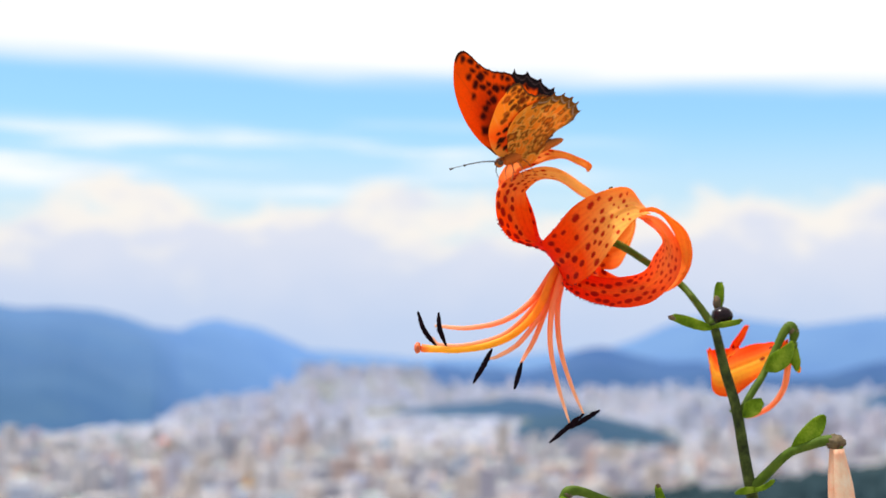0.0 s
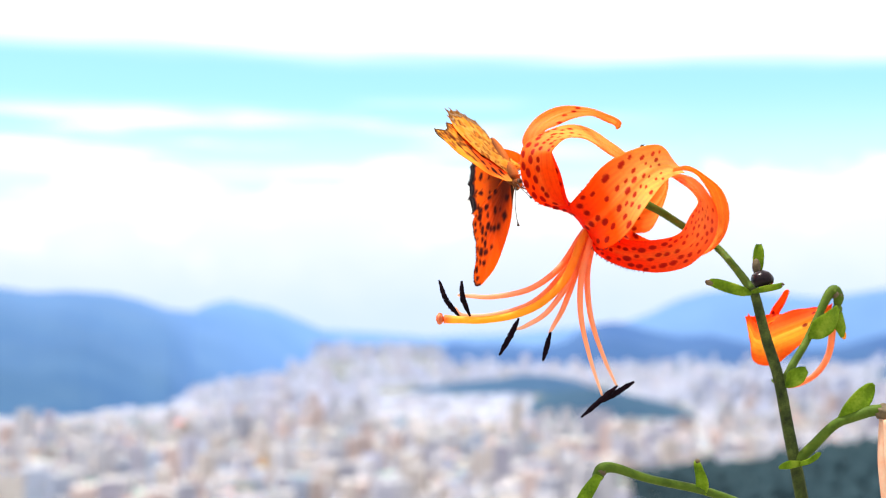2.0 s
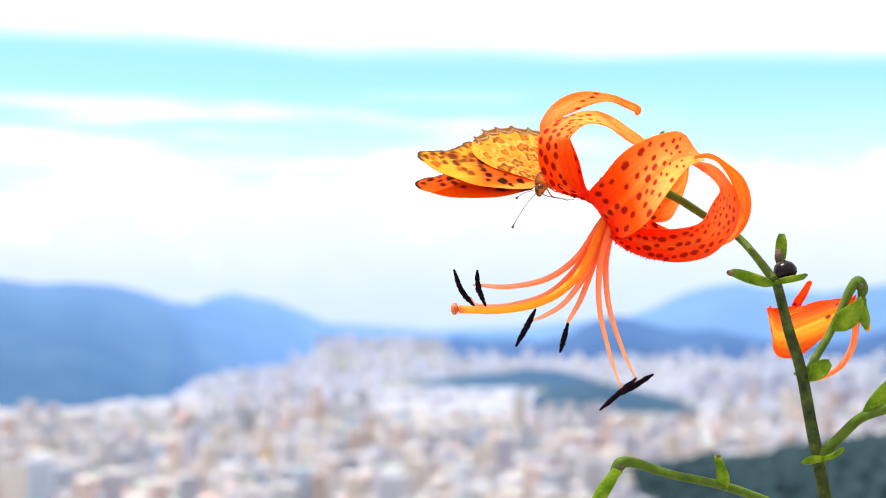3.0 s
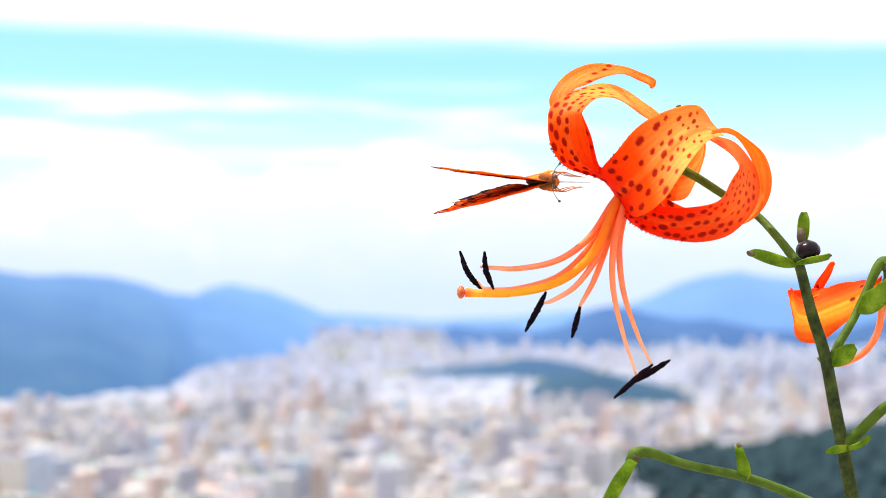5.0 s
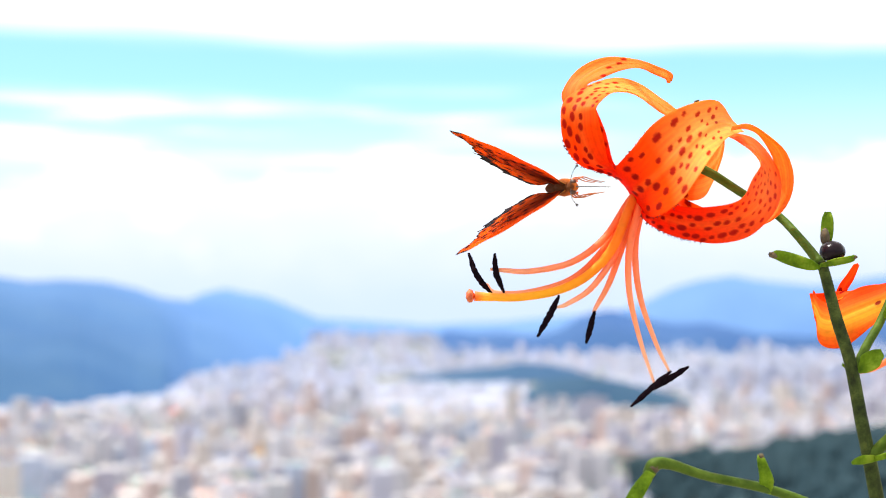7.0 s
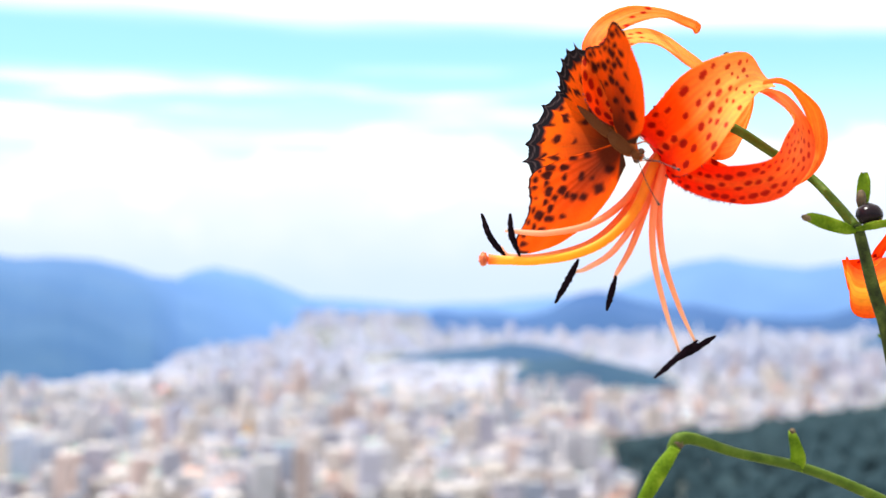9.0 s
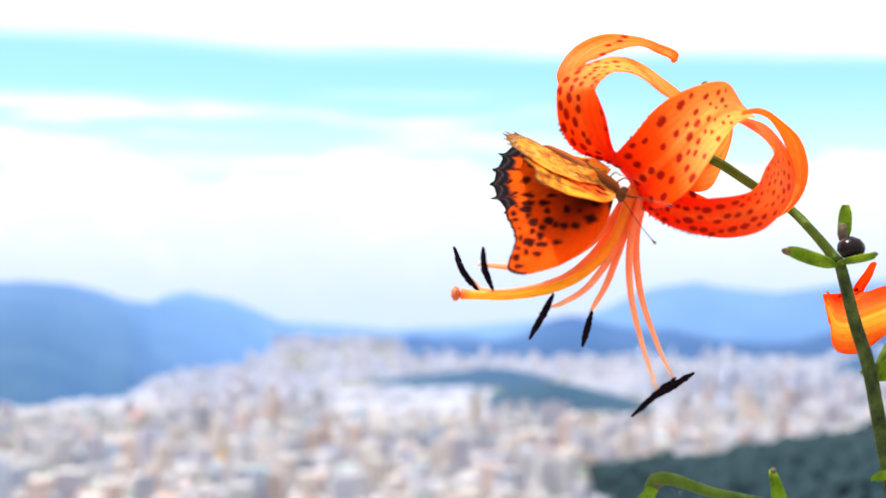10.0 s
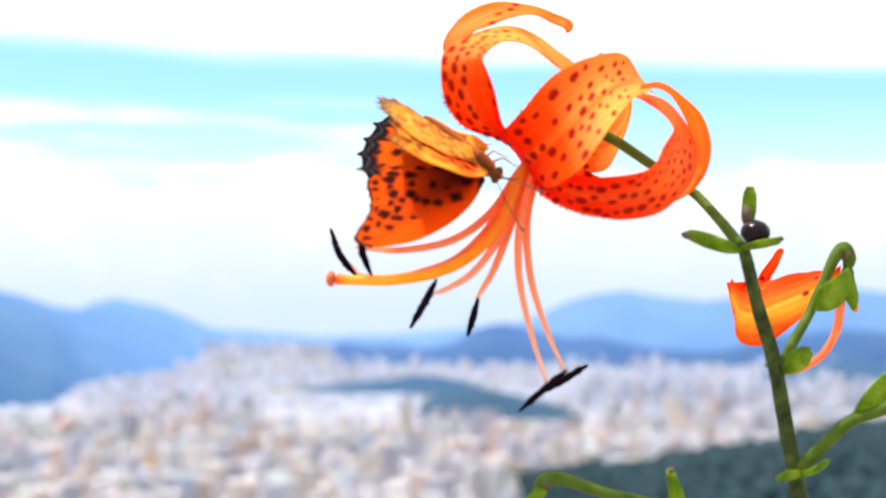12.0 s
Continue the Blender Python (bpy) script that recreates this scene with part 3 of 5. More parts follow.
def street_of_blocks():
    """The nearer and taller buildings, each a thing of its own."""
    lab = ["white apartment block on the city plain", "cream apartment block on the city plain", "pinkish brick block on the city plain", "grey concrete block on the city plain", "lilac-grey panel block on the city plain", "pale blue panel block on the city plain"]
    made = 0
    # slab towers before the wooded knoll
    for az, w, h, tone, name in ((2.5, 12, 42, 1, lab[1]), (3.14, 8, 31, 4, lab[4]), (3.58, 13, 35, 0, lab[0]), (4.22, 13, 36, 0, lab[0]), (5.2, 34, 35, 4, lab[4]), (6.4, 18, 25, 1, lab[1]), (7.2, 16, 24, 0, lab[0]), (8.15, 24, 25, 2, lab[2])):
        building(az, 1755, w, 12, h, TONES[tone], ROOFS[1], 4, name, "towers by the knoll")
    for i in range(26):
        az = 8.7 + i * 0.37
        building(az, 2350 + 70 * math.sin(i * 2.1), 20, 18, 34 + (i * 11) % 22, HAZE_TONES[(0, 1, 2)[i % 3]], ROOFS[1], i * 13, lab[(0, 4, 1, 0, 4, 2)[i % 6]], "towers in the east of the city")
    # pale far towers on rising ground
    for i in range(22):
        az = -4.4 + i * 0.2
        building(az, 4150 + 150 * math.sin(i * 1.7), 30, 22, 12 + 16 * abs(math.sin(i * 1.13)), HAZE_TONES[i % 3], ROOFS[1], i * 9, lab[(0, 4, 0)[i % 3]], "far white towers with painted haze")
    # bright landmarks
    building(-9.03, 1975, 24, 20, 9, TONES[2], ROOFS[4], 20, "low house with a bright orange tiled roof", "", True)
    building(-9.1, 1375, 16, 15, 12, TONES[5], ROOFS[3], 10, "house with a blue metal roof", "", True)
    building(-12.64, 1260, 22, 15, 8, TONES[0], ROOFS[2], -10, "house with a green coated roof", "", True)
    building(-6.19, 1345, 10, 12, 17, house_mat("ochre render", (0.85, 0.46, 0.10), low=0.95, own=1.0), ROOFS[1], 5, "slim ochre building among pale blocks", "")
    building(-0.7, 2380, 85, 30, 9, HAZE_TONES[0], ROOFS[1], -4, "long white hall beside the wooded knoll", "")
    building(-0.27, 1420, 15, 13, 14, house_mat("slate blue render", (0.10, 0.14, 0.30)), ROOFS[3], 8, "dark blue block among pale houses", "")
    building(5.65, 1165, 18, 14, 17, TONES[0], ROOFS[1], -12, "white block before the wooded spur", "")
    for d0, d1, count in ((1010, 1350, 75), (1350, 1650, 85), (1650, 2000, 60)):
        k = 0
        while k < count:
            az, d = rng_city.uniform(-20, 19), rng_city.uniform(d0, d1)
            if wooded(az, d):
                count -= 1
                continue
            k += 1
            t = int(rng_city.choice(6, p=[0.28, 0.28, 0.16, 0.10, 0.12, 0.06]))
            w, dp = rng_city.uniform(7, 15), rng_city.uniform(7, 12)
            h = rng_city.choice([6, 8, 10, 15, 24], p=[0.28, 0.32, 0.24, 0.12, 0.04]) * rng_city.uniform(0.85, 1.1)
            h = min(h, 8.5) if d > 1640 and -2.6 < az < 9.0 else h
            building(az, d, w, dp, h, TONES[t], ROOFS[int(rng_city.choice(4, p=[0.30, 0.46, 0.10, 0.14]))], rng_city.uniform(-40, 40), lab[t], "blocks in the near quarter", h < 9 and rng_city.random() < 0.4)


def far_quarters():
    """The countless rest of the city, one mesh a wall colour."""
    for t in range(9):
        bm_v, bm_f = [], []
        for _ in range((2200, 1700, 1100, 900, 1150, 420, 2600, 2000, 1500)[t]):
            az = rng_city.uniform(-23, 23)
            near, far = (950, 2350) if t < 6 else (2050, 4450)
            d = near * (far / near) ** rng_city.random()
            if wooded(az, d) or (az < -4.7 and d > city_edge(az)):
                continue
            x, y, z = place(az, d)
            w, dp = rng_city.uniform(7, 16), rng_city.uniform(7, 14)
            h = rng_city.choice([6, 9, 13, 20, 34], p=[0.28, 0.31, 0.27, 0.10, 0.04]) * rng_city.uniform(0.8, 1.15)
            if (-2.6 < az < 9.0 and 1640 < d < 3000) or (az < -8 and d > 1900):
                h = min(h, 8.0)
            if (-2.3 < az < 5.7 and 2700 < d < 3050) or (3.6 < az < 8.8 and 2060 < d < 2500):
                continue
            a = rng_city.uniform(-0.7, 0.7)
            c, s = math.cos(a), math.sin(a)
            o = len(bm_v)
            for zz, gr in ((z - 2, 1.0), (z + h, 1.0), (z + h + 0.8, 0.9)):
                for px, py in ((-w, -dp), (w, -dp), (w, dp), (-w, dp)):
                    bm_v.append((x + (px * c - py * s) * 0.5 * gr, y + (px * s + py * c) * 0.5 * gr, zz))
            for l in (0, 4):
                for q in range(4):
                    r = (q + 1) % 4
                    bm_f.append((o + l + q, o + l + r, o + l + 4 + r, o + l + 4 + q))
            bm_f.append((o + 8, o + 9, o + 10, o + 11))
        ob = mesh_part("city_quarter", bm_v, bm_f, (TONES + HAZE_TONES)[t], None, smooth=False)
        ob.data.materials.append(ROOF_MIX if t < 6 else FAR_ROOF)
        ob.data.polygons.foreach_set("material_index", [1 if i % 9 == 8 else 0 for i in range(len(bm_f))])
        tagged(ob, "dense far quarters of low and tall buildings", "city", kind="stuff")


def crowns(name, spots, label):
    """Round tree crowns at (bearing, distance, radius), seen far off."""
    v, f = [], []
    for az, d, r in spots:
        x, y, z = place(az, d)
        h = r * rng_city.uniform(0.9, 1.5)
        o = len(v)
        for lvl, rr in ((0.0, 0.7), (0.45, 1.0), (0.85, 0.62)):
            for q in range(6):
                a = q * math.pi / 3 + rng_city.uniform(-0.3, 0.3)
                k = rr * r * rng_city.uniform(0.75, 1.2)
                v.append((x + k * math.cos(a), y + k * math.sin(a), z + 0.6 + lvl * h * 1.3))
        v.append((x, y, z + 0.6 + h * 1.35))
        for l in (0, 6):
            for q in range(6):
                p = (q + 1) % 6
                f.append((o + l + q, o + l + p, o + l + 6 + p, o + l + 6 + q))
        for q in range(6):
            f.append((o + 12 + q, o + 12 + (q + 1) % 6, o + 18))
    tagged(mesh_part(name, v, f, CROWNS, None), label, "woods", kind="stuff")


def far_woods():
    spots = [(rng_city.uniform(4.4, 24), rng_city.uniform(400, 1420), rng_city.uniform(2.6, 5.0)) for _ in range(14000)]
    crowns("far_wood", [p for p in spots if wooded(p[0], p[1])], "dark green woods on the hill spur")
    # clumps of trees between the houses
    spots = []
    for _ in range(70):
        az, d = rng_city.uniform(-19, 19), 1030 * 2.3 ** rng_city.random()
        for _ in range(int(rng_city.integers(4, 16))):
            spots.append((az + rng_city.normal(0, 0.35), d + rng_city.normal(0, 9), rng_city.uniform(2.5, 5.5)))
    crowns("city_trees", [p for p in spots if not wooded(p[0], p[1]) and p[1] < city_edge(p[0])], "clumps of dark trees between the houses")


street_of_blocks()
far_quarters()
far_woods()


# ---- the tiger lily ----
def tiger_lily():
    lily = tagged(new("tiger_lily"), "tall tiger lily with one open spotted orange flower and dark bulbils", "lily plant", kind="thing")
    foot = Vector((77.7, 0.0, -331.4)) * MM
    lily.location = (foot.x + HEART.x, 0.0, 0.0)
    base = foot.x
    # stems
    rod("main_stem", [(base, 0, -1104), (base, 0, -900), (base - 1, 0, -700), (base - 2, 0, -520), (base - 4, 0, -360), (base - 6, 0, -240), (75.8, 0.0, -127.3), (73.4, 0.0, -99.2), (70.6, 0.0, -80.9), (67.7, 0.0, -65.3), (64.7, 0.0, -48.2), (60.9, 0.0, -35.3), (57.4, 0.0, -21.0), (56.2, 0.0, -18.4)],
        [4.2, 4.0, 3.8, 3.5, 3.2, 2.9, 2.5, 2.3, 2.15, 2.0, 1.9, 1.8, 1.6, 1.4], STEM_DARK, lily, sides=14, n=120)
    rod("flower_stalk", [(56.5, 0.0, -19.3), (52.3, 8.0, -11.3), (46.8, 15.0, -3.6), (35.8, 14.0, 3.2), (25.1, 12.0, 9.6), (14.7, 12.0, 13.5), (7.5, 8.0, 10.0)],
        [1.6, 1.35, 1.25, 1.3, 1.4, 1.6, 1.9], STEM, lily, n=50)
    rod("side_stalk", [(66.4, 0.0, -50.3), (69.9, 2.0, -43.9), (75.0, 5.0, -36.6), (80.0, 8.0, -27.8), (83.5, 9.0, -21.1), (85.8, 9.0, -19.0), (87.1, 9.0, -21.5), (86.7, 9.0, -24.2)],
        [1.5, 1.35, 1.25, 1.3, 1.6, 1.9, 1.9, 1.2], STEM, lily, n=50)
    rod("side_stalk", [(70.0, 0.0, -76.3), (75.2, -4.0, -70.0), (81.2, -8.0, -63.3), (87.6, -10.0, -60.4), (93.4, -12.0, -58.5), (96.5, -12.0, -59.6), (97.1, -12.0, -62.3)],
        [1.9, 1.7, 1.6, 1.7, 1.9, 2.3, 2.3], STEM, lily, n=50)
    rod("side_stalk", [(70.8, 0.0, -98.8), (56.9, -5.0, -91.6), (39.1, -10.0, -84.6), (20.1, -14.0, -80.1), (9.1, -15.0, -76.5), (4.6, -15.0, -76.6), (3.0, -15.0, -78.9)],
        [1.8, 1.5, 1.4, 1.35, 1.6, 1.9, 1.7], STEM, lily, n=60)
    # bracts
    L = "small yellow-green bract"
    leaf("bract", [(*(56.1, -1.0, -19.8), *(55.7, -1.0, -20.9)), (*(52.6, -3.0, -17.8), *(52.1, -2.0, -21.0)), (*(46.4, -5.0, -16.0), *(46.1, -3.0, -19.5)), (*(42.1, -6.0, -15.4), *(41.6, -5.0, -17.7)), (*(40.9, -6.0, -16.4), *(40.7, -6.0, -17.1))], LEAF, lily, L)
    leaf("bract", [(*(55.7, -3.0, -19.2), *(55.7, -3.0, -20.3)), (*(57.8, -8.0, -18.3), *(58.3, -6.0, -20.3)), (*(61.6, -8.0, -17.5), *(61.9, -6.0, -19.6)), (*(64.5, -6.0, -17.0), *(64.9, -5.0, -18.7)), (*(65.5, -5.0, -17.1), *(65.5, -5.0, -17.8))], LEAF, lily, L)
    leaf("bract", [(*(57.2, 1.0, -13.5), *(59.6, 1.0, -13.5)), (*(56.8, 1.0, -10.2), *(60.3, 0.0, -10.7)), (*(57.3, 1.0, -5.8), *(60.5, 0.0, -6.3)), (*(58.2, 1.0, -3.7), *(60.1, 1.0, -3.8))], LEAF, lily, L)
    blob("bract_scar", (57.9, 0.0, -11.2), (1.4, 1.4, 2.6), BROWNED, lily)
    blob("bulbil", (59.1, -4.0, -15.7), (3.7, 3.6, 3.1), BULBIL, lily, "glossy purple-black bulbil", 0.06)
    leaf("bract", [(*(75.3, 3.0, -33.8), *(76.0, 3.0, -35.5)), (*(76.5, 0.0, -29.5), *(79.4, 0.0, -35.3)), (*(80.9, 0.0, -26.6), *(83.8, 1.0, -32.3)), (*(85.2, 4.0, -24.1), *(86.3, 4.0, -25.6))], LEAF, lily, "broad green bract below the withered flower")
    leaf("bract", [(*(86.3, 9.0, -24.5), *(87.9, 9.0, -24.5)), (*(85.2, 8.0, -30.7), *(88.9, 8.0, -29.9)), (*(86.6, 8.0, -33.6), *(89.2, 8.0, -32.1)), (*(87.5, 8.0, -35.1), *(88.4, 8.0, -34.8))], LEAF, lily, "narrow green bract")
    leaf("bract", [(*(66.3, -2.0, -50.7), *(67.0, -2.0, -51.6)), (*(66.9, -4.0, -46.4), *(69.1, -4.0, -51.2)), (*(70.1, -4.0, -44.6), *(72.2, -4.0, -49.5)), (*(72.9, -3.0, -44.4), *(74.0, -3.0, -46.4))], LEAF, lily, L)
    leaf("bract", [(*(65.0, 0.0, -49.6), *(65.0, 0.0, -51.3)), (*(63.5, 1.0, -48.9), *(63.8, 1.0, -50.5)), (*(62.5, 1.0, -48.5), *(62.6, 1.0, -49.1))], LEAF, lily, L)
    leaf("bract", [(*(81.6, -9.0, -61.7), *(82.8, -9.0, -62.0)), (*(83.6, -11.0, -56.8), *(88.2, -11.0, -59.6)), (*(87.6, -11.0, -52.2), *(92.0, -11.0, -56.8)), (*(91.2, -10.0, -50.0), *(93.8, -10.0, -53.0)), (*(93.3, -10.0, -49.6), *(93.9, -10.0, -50.4))], LEAF, lily, "broad green bract beside a bud")
    leaf("bract", [(*(70.6, -3.0, -75.2), *(70.5, -3.0, -77.2)), (*(66.4, -6.0, -75.0), *(66.8, -5.0, -77.7)), (*(64.0, -6.0, -76.1), *(64.2, -6.0, -77.8)), (*(63.1, -6.0, -77.2), *(63.2, -6.0, -77.7))], LEAF, lily, L)
    leaf("bract", [(*(70.3, -4.0, -75.5), *(70.5, -4.0, -77.1)), (*(73.1, -6.0, -74.2), *(73.4, -6.0, -76.1)), (*(75.4, -6.0, -72.5), *(76.0, -6.0, -74.5)), (*(77.0, -5.0, -72.4), *(77.2, -5.0, -73.1))], LEAF, lily, L)
    leaf("bract", [(*(34.9, -11.0, -84.8), *(38.6, -11.0, -85.8)), (*(34.9, -13.0, -80.4), *(39.1, -13.0, -81.6)), (*(34.3, -13.0, -75.9), *(37.3, -13.0, -76.6)), (*(34.7, -12.0, -74.3), *(36.5, -12.0, -74.7))], LEAF, lily, L)
    # withered ends
    blob("withered_tip", (41.2, -6.0, -16.8), (1.3, 0.9, 0.9), BROWNED, lily, "browned bract tip", 0.3, 20)
    blob("withered_tip", (65.2, -5.0, -17.4), (0.9, 0.7, 0.6), BROWNED, lily, "browned bract tip", 0.3)
    blob("withered_tip", (86.7, 9.0, -20.6), (2.1, 2.0, 1.7), BROWNED, lily, "browned bend of the stalk", 0.25, 35)
    blob("withered_tip", (4.4, -15.0, -77.2), (2.1, 1.9, 1.8), BROWNED, lily, "browned bend of the stalk", 0.25, -30)
    blob("withered_tip", (35.6, -12.2, -74.6), (0.9, 0.6, 0.8), BROWNED, lily, "browned bract tip", 0.3)
    # open flower
    flower = blob("flower", (5.2, 7.0, 7.3), (2.6, 2.4, 2.4), STEM, lily, "open spotted orange flower with recurved tepals", 0.05)
    T = "orange tepal with maroon spots"
    tepal("tepal", [
        (*(-2.1, 3.0, 5.8), *(1.1, 3.0, 0.9)), (*(-4.1, -2.0, 8.9), *(4.3, -8.0, -5.1)), (*(-0.2, -8.0, 14.3), *(7.8, -18.0, -5.4)), (*(5.9, -12.0, 20.8), *(12.0, -23.0, -1.7)),
        (*(13.3, -12.0, 25.7), *(16.8, -22.0, 4.4)), (*(21.4, -8.0, 28.6), *(21.8, -17.0, 11.1)), (*(27.7, 0.0, 28.3), *(28.0, -9.0, 17.4)), (*(32.4, 5.0, 24.5), *(32.5, -2.0, 19.6)), (*(34.5, 5.0, 21.9), *(34.5, 2.0, 20.3))],
        flower, 11, 44, 0.10, T, 0.40, 0.72, 1.2, hairs=22, side=0.45, small=1.2)
    tepal("tepal", [
        (*(1.8, 3.0, 1.5), *(3.2, 3.0, -1.4)), (*(6.8, -8.0, -0.8), *(4.0, -8.0, -6.7)), (*(11.6, -14.0, -2.5), *(8.8, -14.0, -10.5)), (*(17.2, -18.0, -3.6), *(15.8, -16.0, -12.9)),
        (*(25.1, -20.0, -2.9), *(23.9, -15.0, -13.5)), (*(31.0, -18.0, 0.1), *(34.7, -10.0, -10.8)), (*(35.1, -13.0, 6.0), *(42.9, -3.0, -3.5)), (*(37.1, -9.0, 10.7), *(45.7, 5.0, 6.5)),
        (*(35.4, -5.0, 14.6), *(43.3, 8.0, 14.8)), (*(32.0, -1.0, 17.5), *(38.6, 8.0, 19.6)), (*(29.1, 3.0, 19.5), *(30.8, 6.0, 20.8))],
        flower, 12, 70, 0.07, T, 2.4, 0.74, 0.35, hairs=46, rims=(1,), small=0.82, long=1.7)
    tepal("tepal", [
        (*(5.0, 8.0, 6.4), *(4.7, 8.0, 2.0)), (*(15.1, 15.0, 3.2), *(13.2, 12.0, -3.0)), (*(24.3, 8.0, -2.1), *(23.6, 4.0, -8.9)), (*(34.8, 9.0, -1.9), *(34.0, 5.0, -8.4)), (*(42.4, 10.0, -2.7), *(42.8, 6.0, -6.5)),
        (*(45.7, 10.0, 1.5), *(48.4, 6.0, -1.2)), (*(45.9, 9.0, 7.6), *(50.1, 6.0, 6.7)), (*(43.5, 6.0, 14.5), *(47.4, 4.0, 14.7)), (*(38.3, 1.0, 19.3), *(40.8, -1.0, 19.6)), (*(33.8, -3.0, 20.6), *(35.2, -3.0, 22.1)), (*(29.8, -4.0, 20.1), *(30.4, -4.0, 21.3))],
        flower, 13, 20, 0.08, "plain orange tepal curled behind the others", 0.3, 0.4, 0.5)
    tepal("tepal", [
        (*(-3.7, 2.0, 6.5), *(-1.8, 2.0, 7.4)), (*(-7.7, -3.0, 8.1), *(-4.6, -4.0, 8.5)), (*(-15.6, -8.0, 10.2), *(-6.8, -8.0, 11.0)), (*(-19.6, -12.0, 15.3), *(-8.3, -10.0, 16.6)), (*(-20.9, -13.0, 21.8), *(-9.9, -12.0, 22.3)),
        (*(-19.5, -9.0, 28.0), *(-10.5, -14.0, 26.3)), (*(-13.3, -3.0, 33.7), *(-6.1, -8.0, 30.6)), (*(-4.1, 1.0, 36.3), *(0.7, -4.0, 31.0)), (*(5.2, 5.0, 34.9), *(6.6, 0.0, 28.8)), (*(12.6, 8.0, 30.6), *(12.2, 5.0, 25.7)), (*(17.4, 10.0, 26.3), *(16.9, 9.0, 24.9))],
        flower, 14, 60, 0.06, T, 0.36, 0.72, 1.2, hairs=30, rims=(0,), long=2.0, small=0.8, lean=0.1)
    tepal("tepal", [
        (*(-3.7, 3.0, 8.1), *(-1.8, 2.0, 9.4)), (*(-9.1, -1.0, 11.2), *(-5.1, -4.0, 11.7)), (*(-15.2, -4.0, 18.6), *(-7.8, -8.0, 19.9)), (*(-18.3, -3.0, 26.2), *(-10.5, -7.0, 27.6)), (*(-19.6, 1.0, 32.4), *(-12.2, -3.0, 33.7)),
        (*(-14.5, 4.0, 39.2), *(-7.6, 0.0, 36.7)), (*(-6.1, 4.0, 43.2), *(-1.7, 2.0, 38.8)), (*(2.8, 3.0, 42.7), *(4.0, 2.0, 39.4)), (*(9.5, 2.0, 40.0), *(8.6, 2.0, 37.6)), (*(12.4, 0.0, 38.2), *(11.2, 0.0, 36.1)), (*(13.5, 0.0, 37.0), *(11.9, 0.0, 35.0)), (*(13.3, 0.0, 36.1), *(12.3, 0.0, 34.9)), (*(13.0, 0.0, 35.5), *(12.7, 0.0, 35.1))],
        flower, 15, 9, 0.06, "orange tepal with few spots and a blunt curled tip", 0.6, 0.55, 0.7, long=1.7, small=0.75)
    tepal("tepal", [
        (*(3.2, 9.0, 8.3), *(4.7, 9.0, 3.2)), (*(11.2, 14.0, 13.1), *(13.3, 13.0, 3.3)), (*(20.2, 19.0, 16.5), *(19.1, 17.0, 1.2)), (*(27.5, 19.0, 18.8), *(25.6, 17.0, 2.6)), (*(30.4, 15.0, 22.0), *(29.6, 15.0, 12.0)),
        (*(28.4, 9.0, 26.3), *(29.3, 9.0, 20.1)), (*(24.7, 3.0, 27.0), *(25.3, 3.0, 25.5))],
        flower, 16, 10, 0.08, "pale orange tepal at the back of the flower", 0.2, 0.4, 1.2)
    blob("tepal_tip", (20.0, -3.0, 28.9), (0.8, 0.6, 0.35), BROWNED, flower, "browned curled tip", 0.3, -20)
    # stamens and pistil
    shift = np.array(HEART - origin(flower))

    def thread_part(name, pts, radii, stops, label, seed):
        """A thread whose colour changes along it, with a paler highlight painted down one twisting side."""
        n, sides = 48, 12
        v, f = sweep(np.array(pts, float) * MM, np.array(radii) * MM, sides, n)
        at = np.repeat(np.linspace(0, 1, n), sides)
        c = np.stack([np.interp(at, [q[0] for q in stops], [q[1][k] for q in stops]) for k in range(3)], 1)
        painted_gleam = np.clip(0.5 + 0.5 * np.cos(np.tile(np.arange(sides), n) * 2 * math.pi / sides + seed + at * 3.0), 0, 1) ** 2
        # highlight mixed into the thread's colour, stronger towards the tip
        c = c + (np.array((1.0, 0.72, 0.52)) - c) * (0.30 * painted_gleam * np.clip(at * 1.6, 0, 1))[:, None]
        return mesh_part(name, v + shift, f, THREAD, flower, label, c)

    def stamen(thread, sac):
        k = thread[-1][0]
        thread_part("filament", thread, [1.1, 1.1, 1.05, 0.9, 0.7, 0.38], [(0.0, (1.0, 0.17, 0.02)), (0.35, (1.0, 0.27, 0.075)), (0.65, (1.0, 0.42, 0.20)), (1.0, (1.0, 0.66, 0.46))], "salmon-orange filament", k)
        v, f = sweep(np.array(sac, float) * MM, np.array([0.35, 0.8, 0.92, 0.85, 0.3]) * MM, 10, 34, 0.75)
        mid = np.repeat(v.reshape(34, 10, 3).mean(axis=1), 10, axis=0)
        lump = np.array([0.34 * noise.noise(Vector(p) * 1300) + 0.22 * noise.noise(Vector(p) * 3100) for p in v])
        mesh_part("anther", mid + (v - mid) * (1 + lump)[:, None] + shift, f, ANTHER, flower, "blackish ripe anther")

    stamen([(4.2, 5.0, 4.2), (-0.2, 1.0, -0.8), (-7.8, -4.0, -11.5), (-17.7, -8.0, -18.5), (-29.6, -10.0, -21.1), (-37.8, -10.0, -20.8), (-41.5, -10.0, -20.5)], ((-40.2, -11.0, -15.9), (-39.8, -11.0, -21.5), (-37.4, -9.0, -27.4)))
    stamen([(4.3, 6.0, 4.3), (0.2, 2.0, -1.2), (-7.2, 2.0, -14.2), (-16.9, 2.0, -23.1), (-29.7, 2.0, -26.9), (-39.6, 2.0, -26.9), (-42.2, 0.0, -24.5)], ((-47.5, 0.0, -15.3), (-45.1, -1.0, -22.0), (-40.5, -1.0, -27.8)))
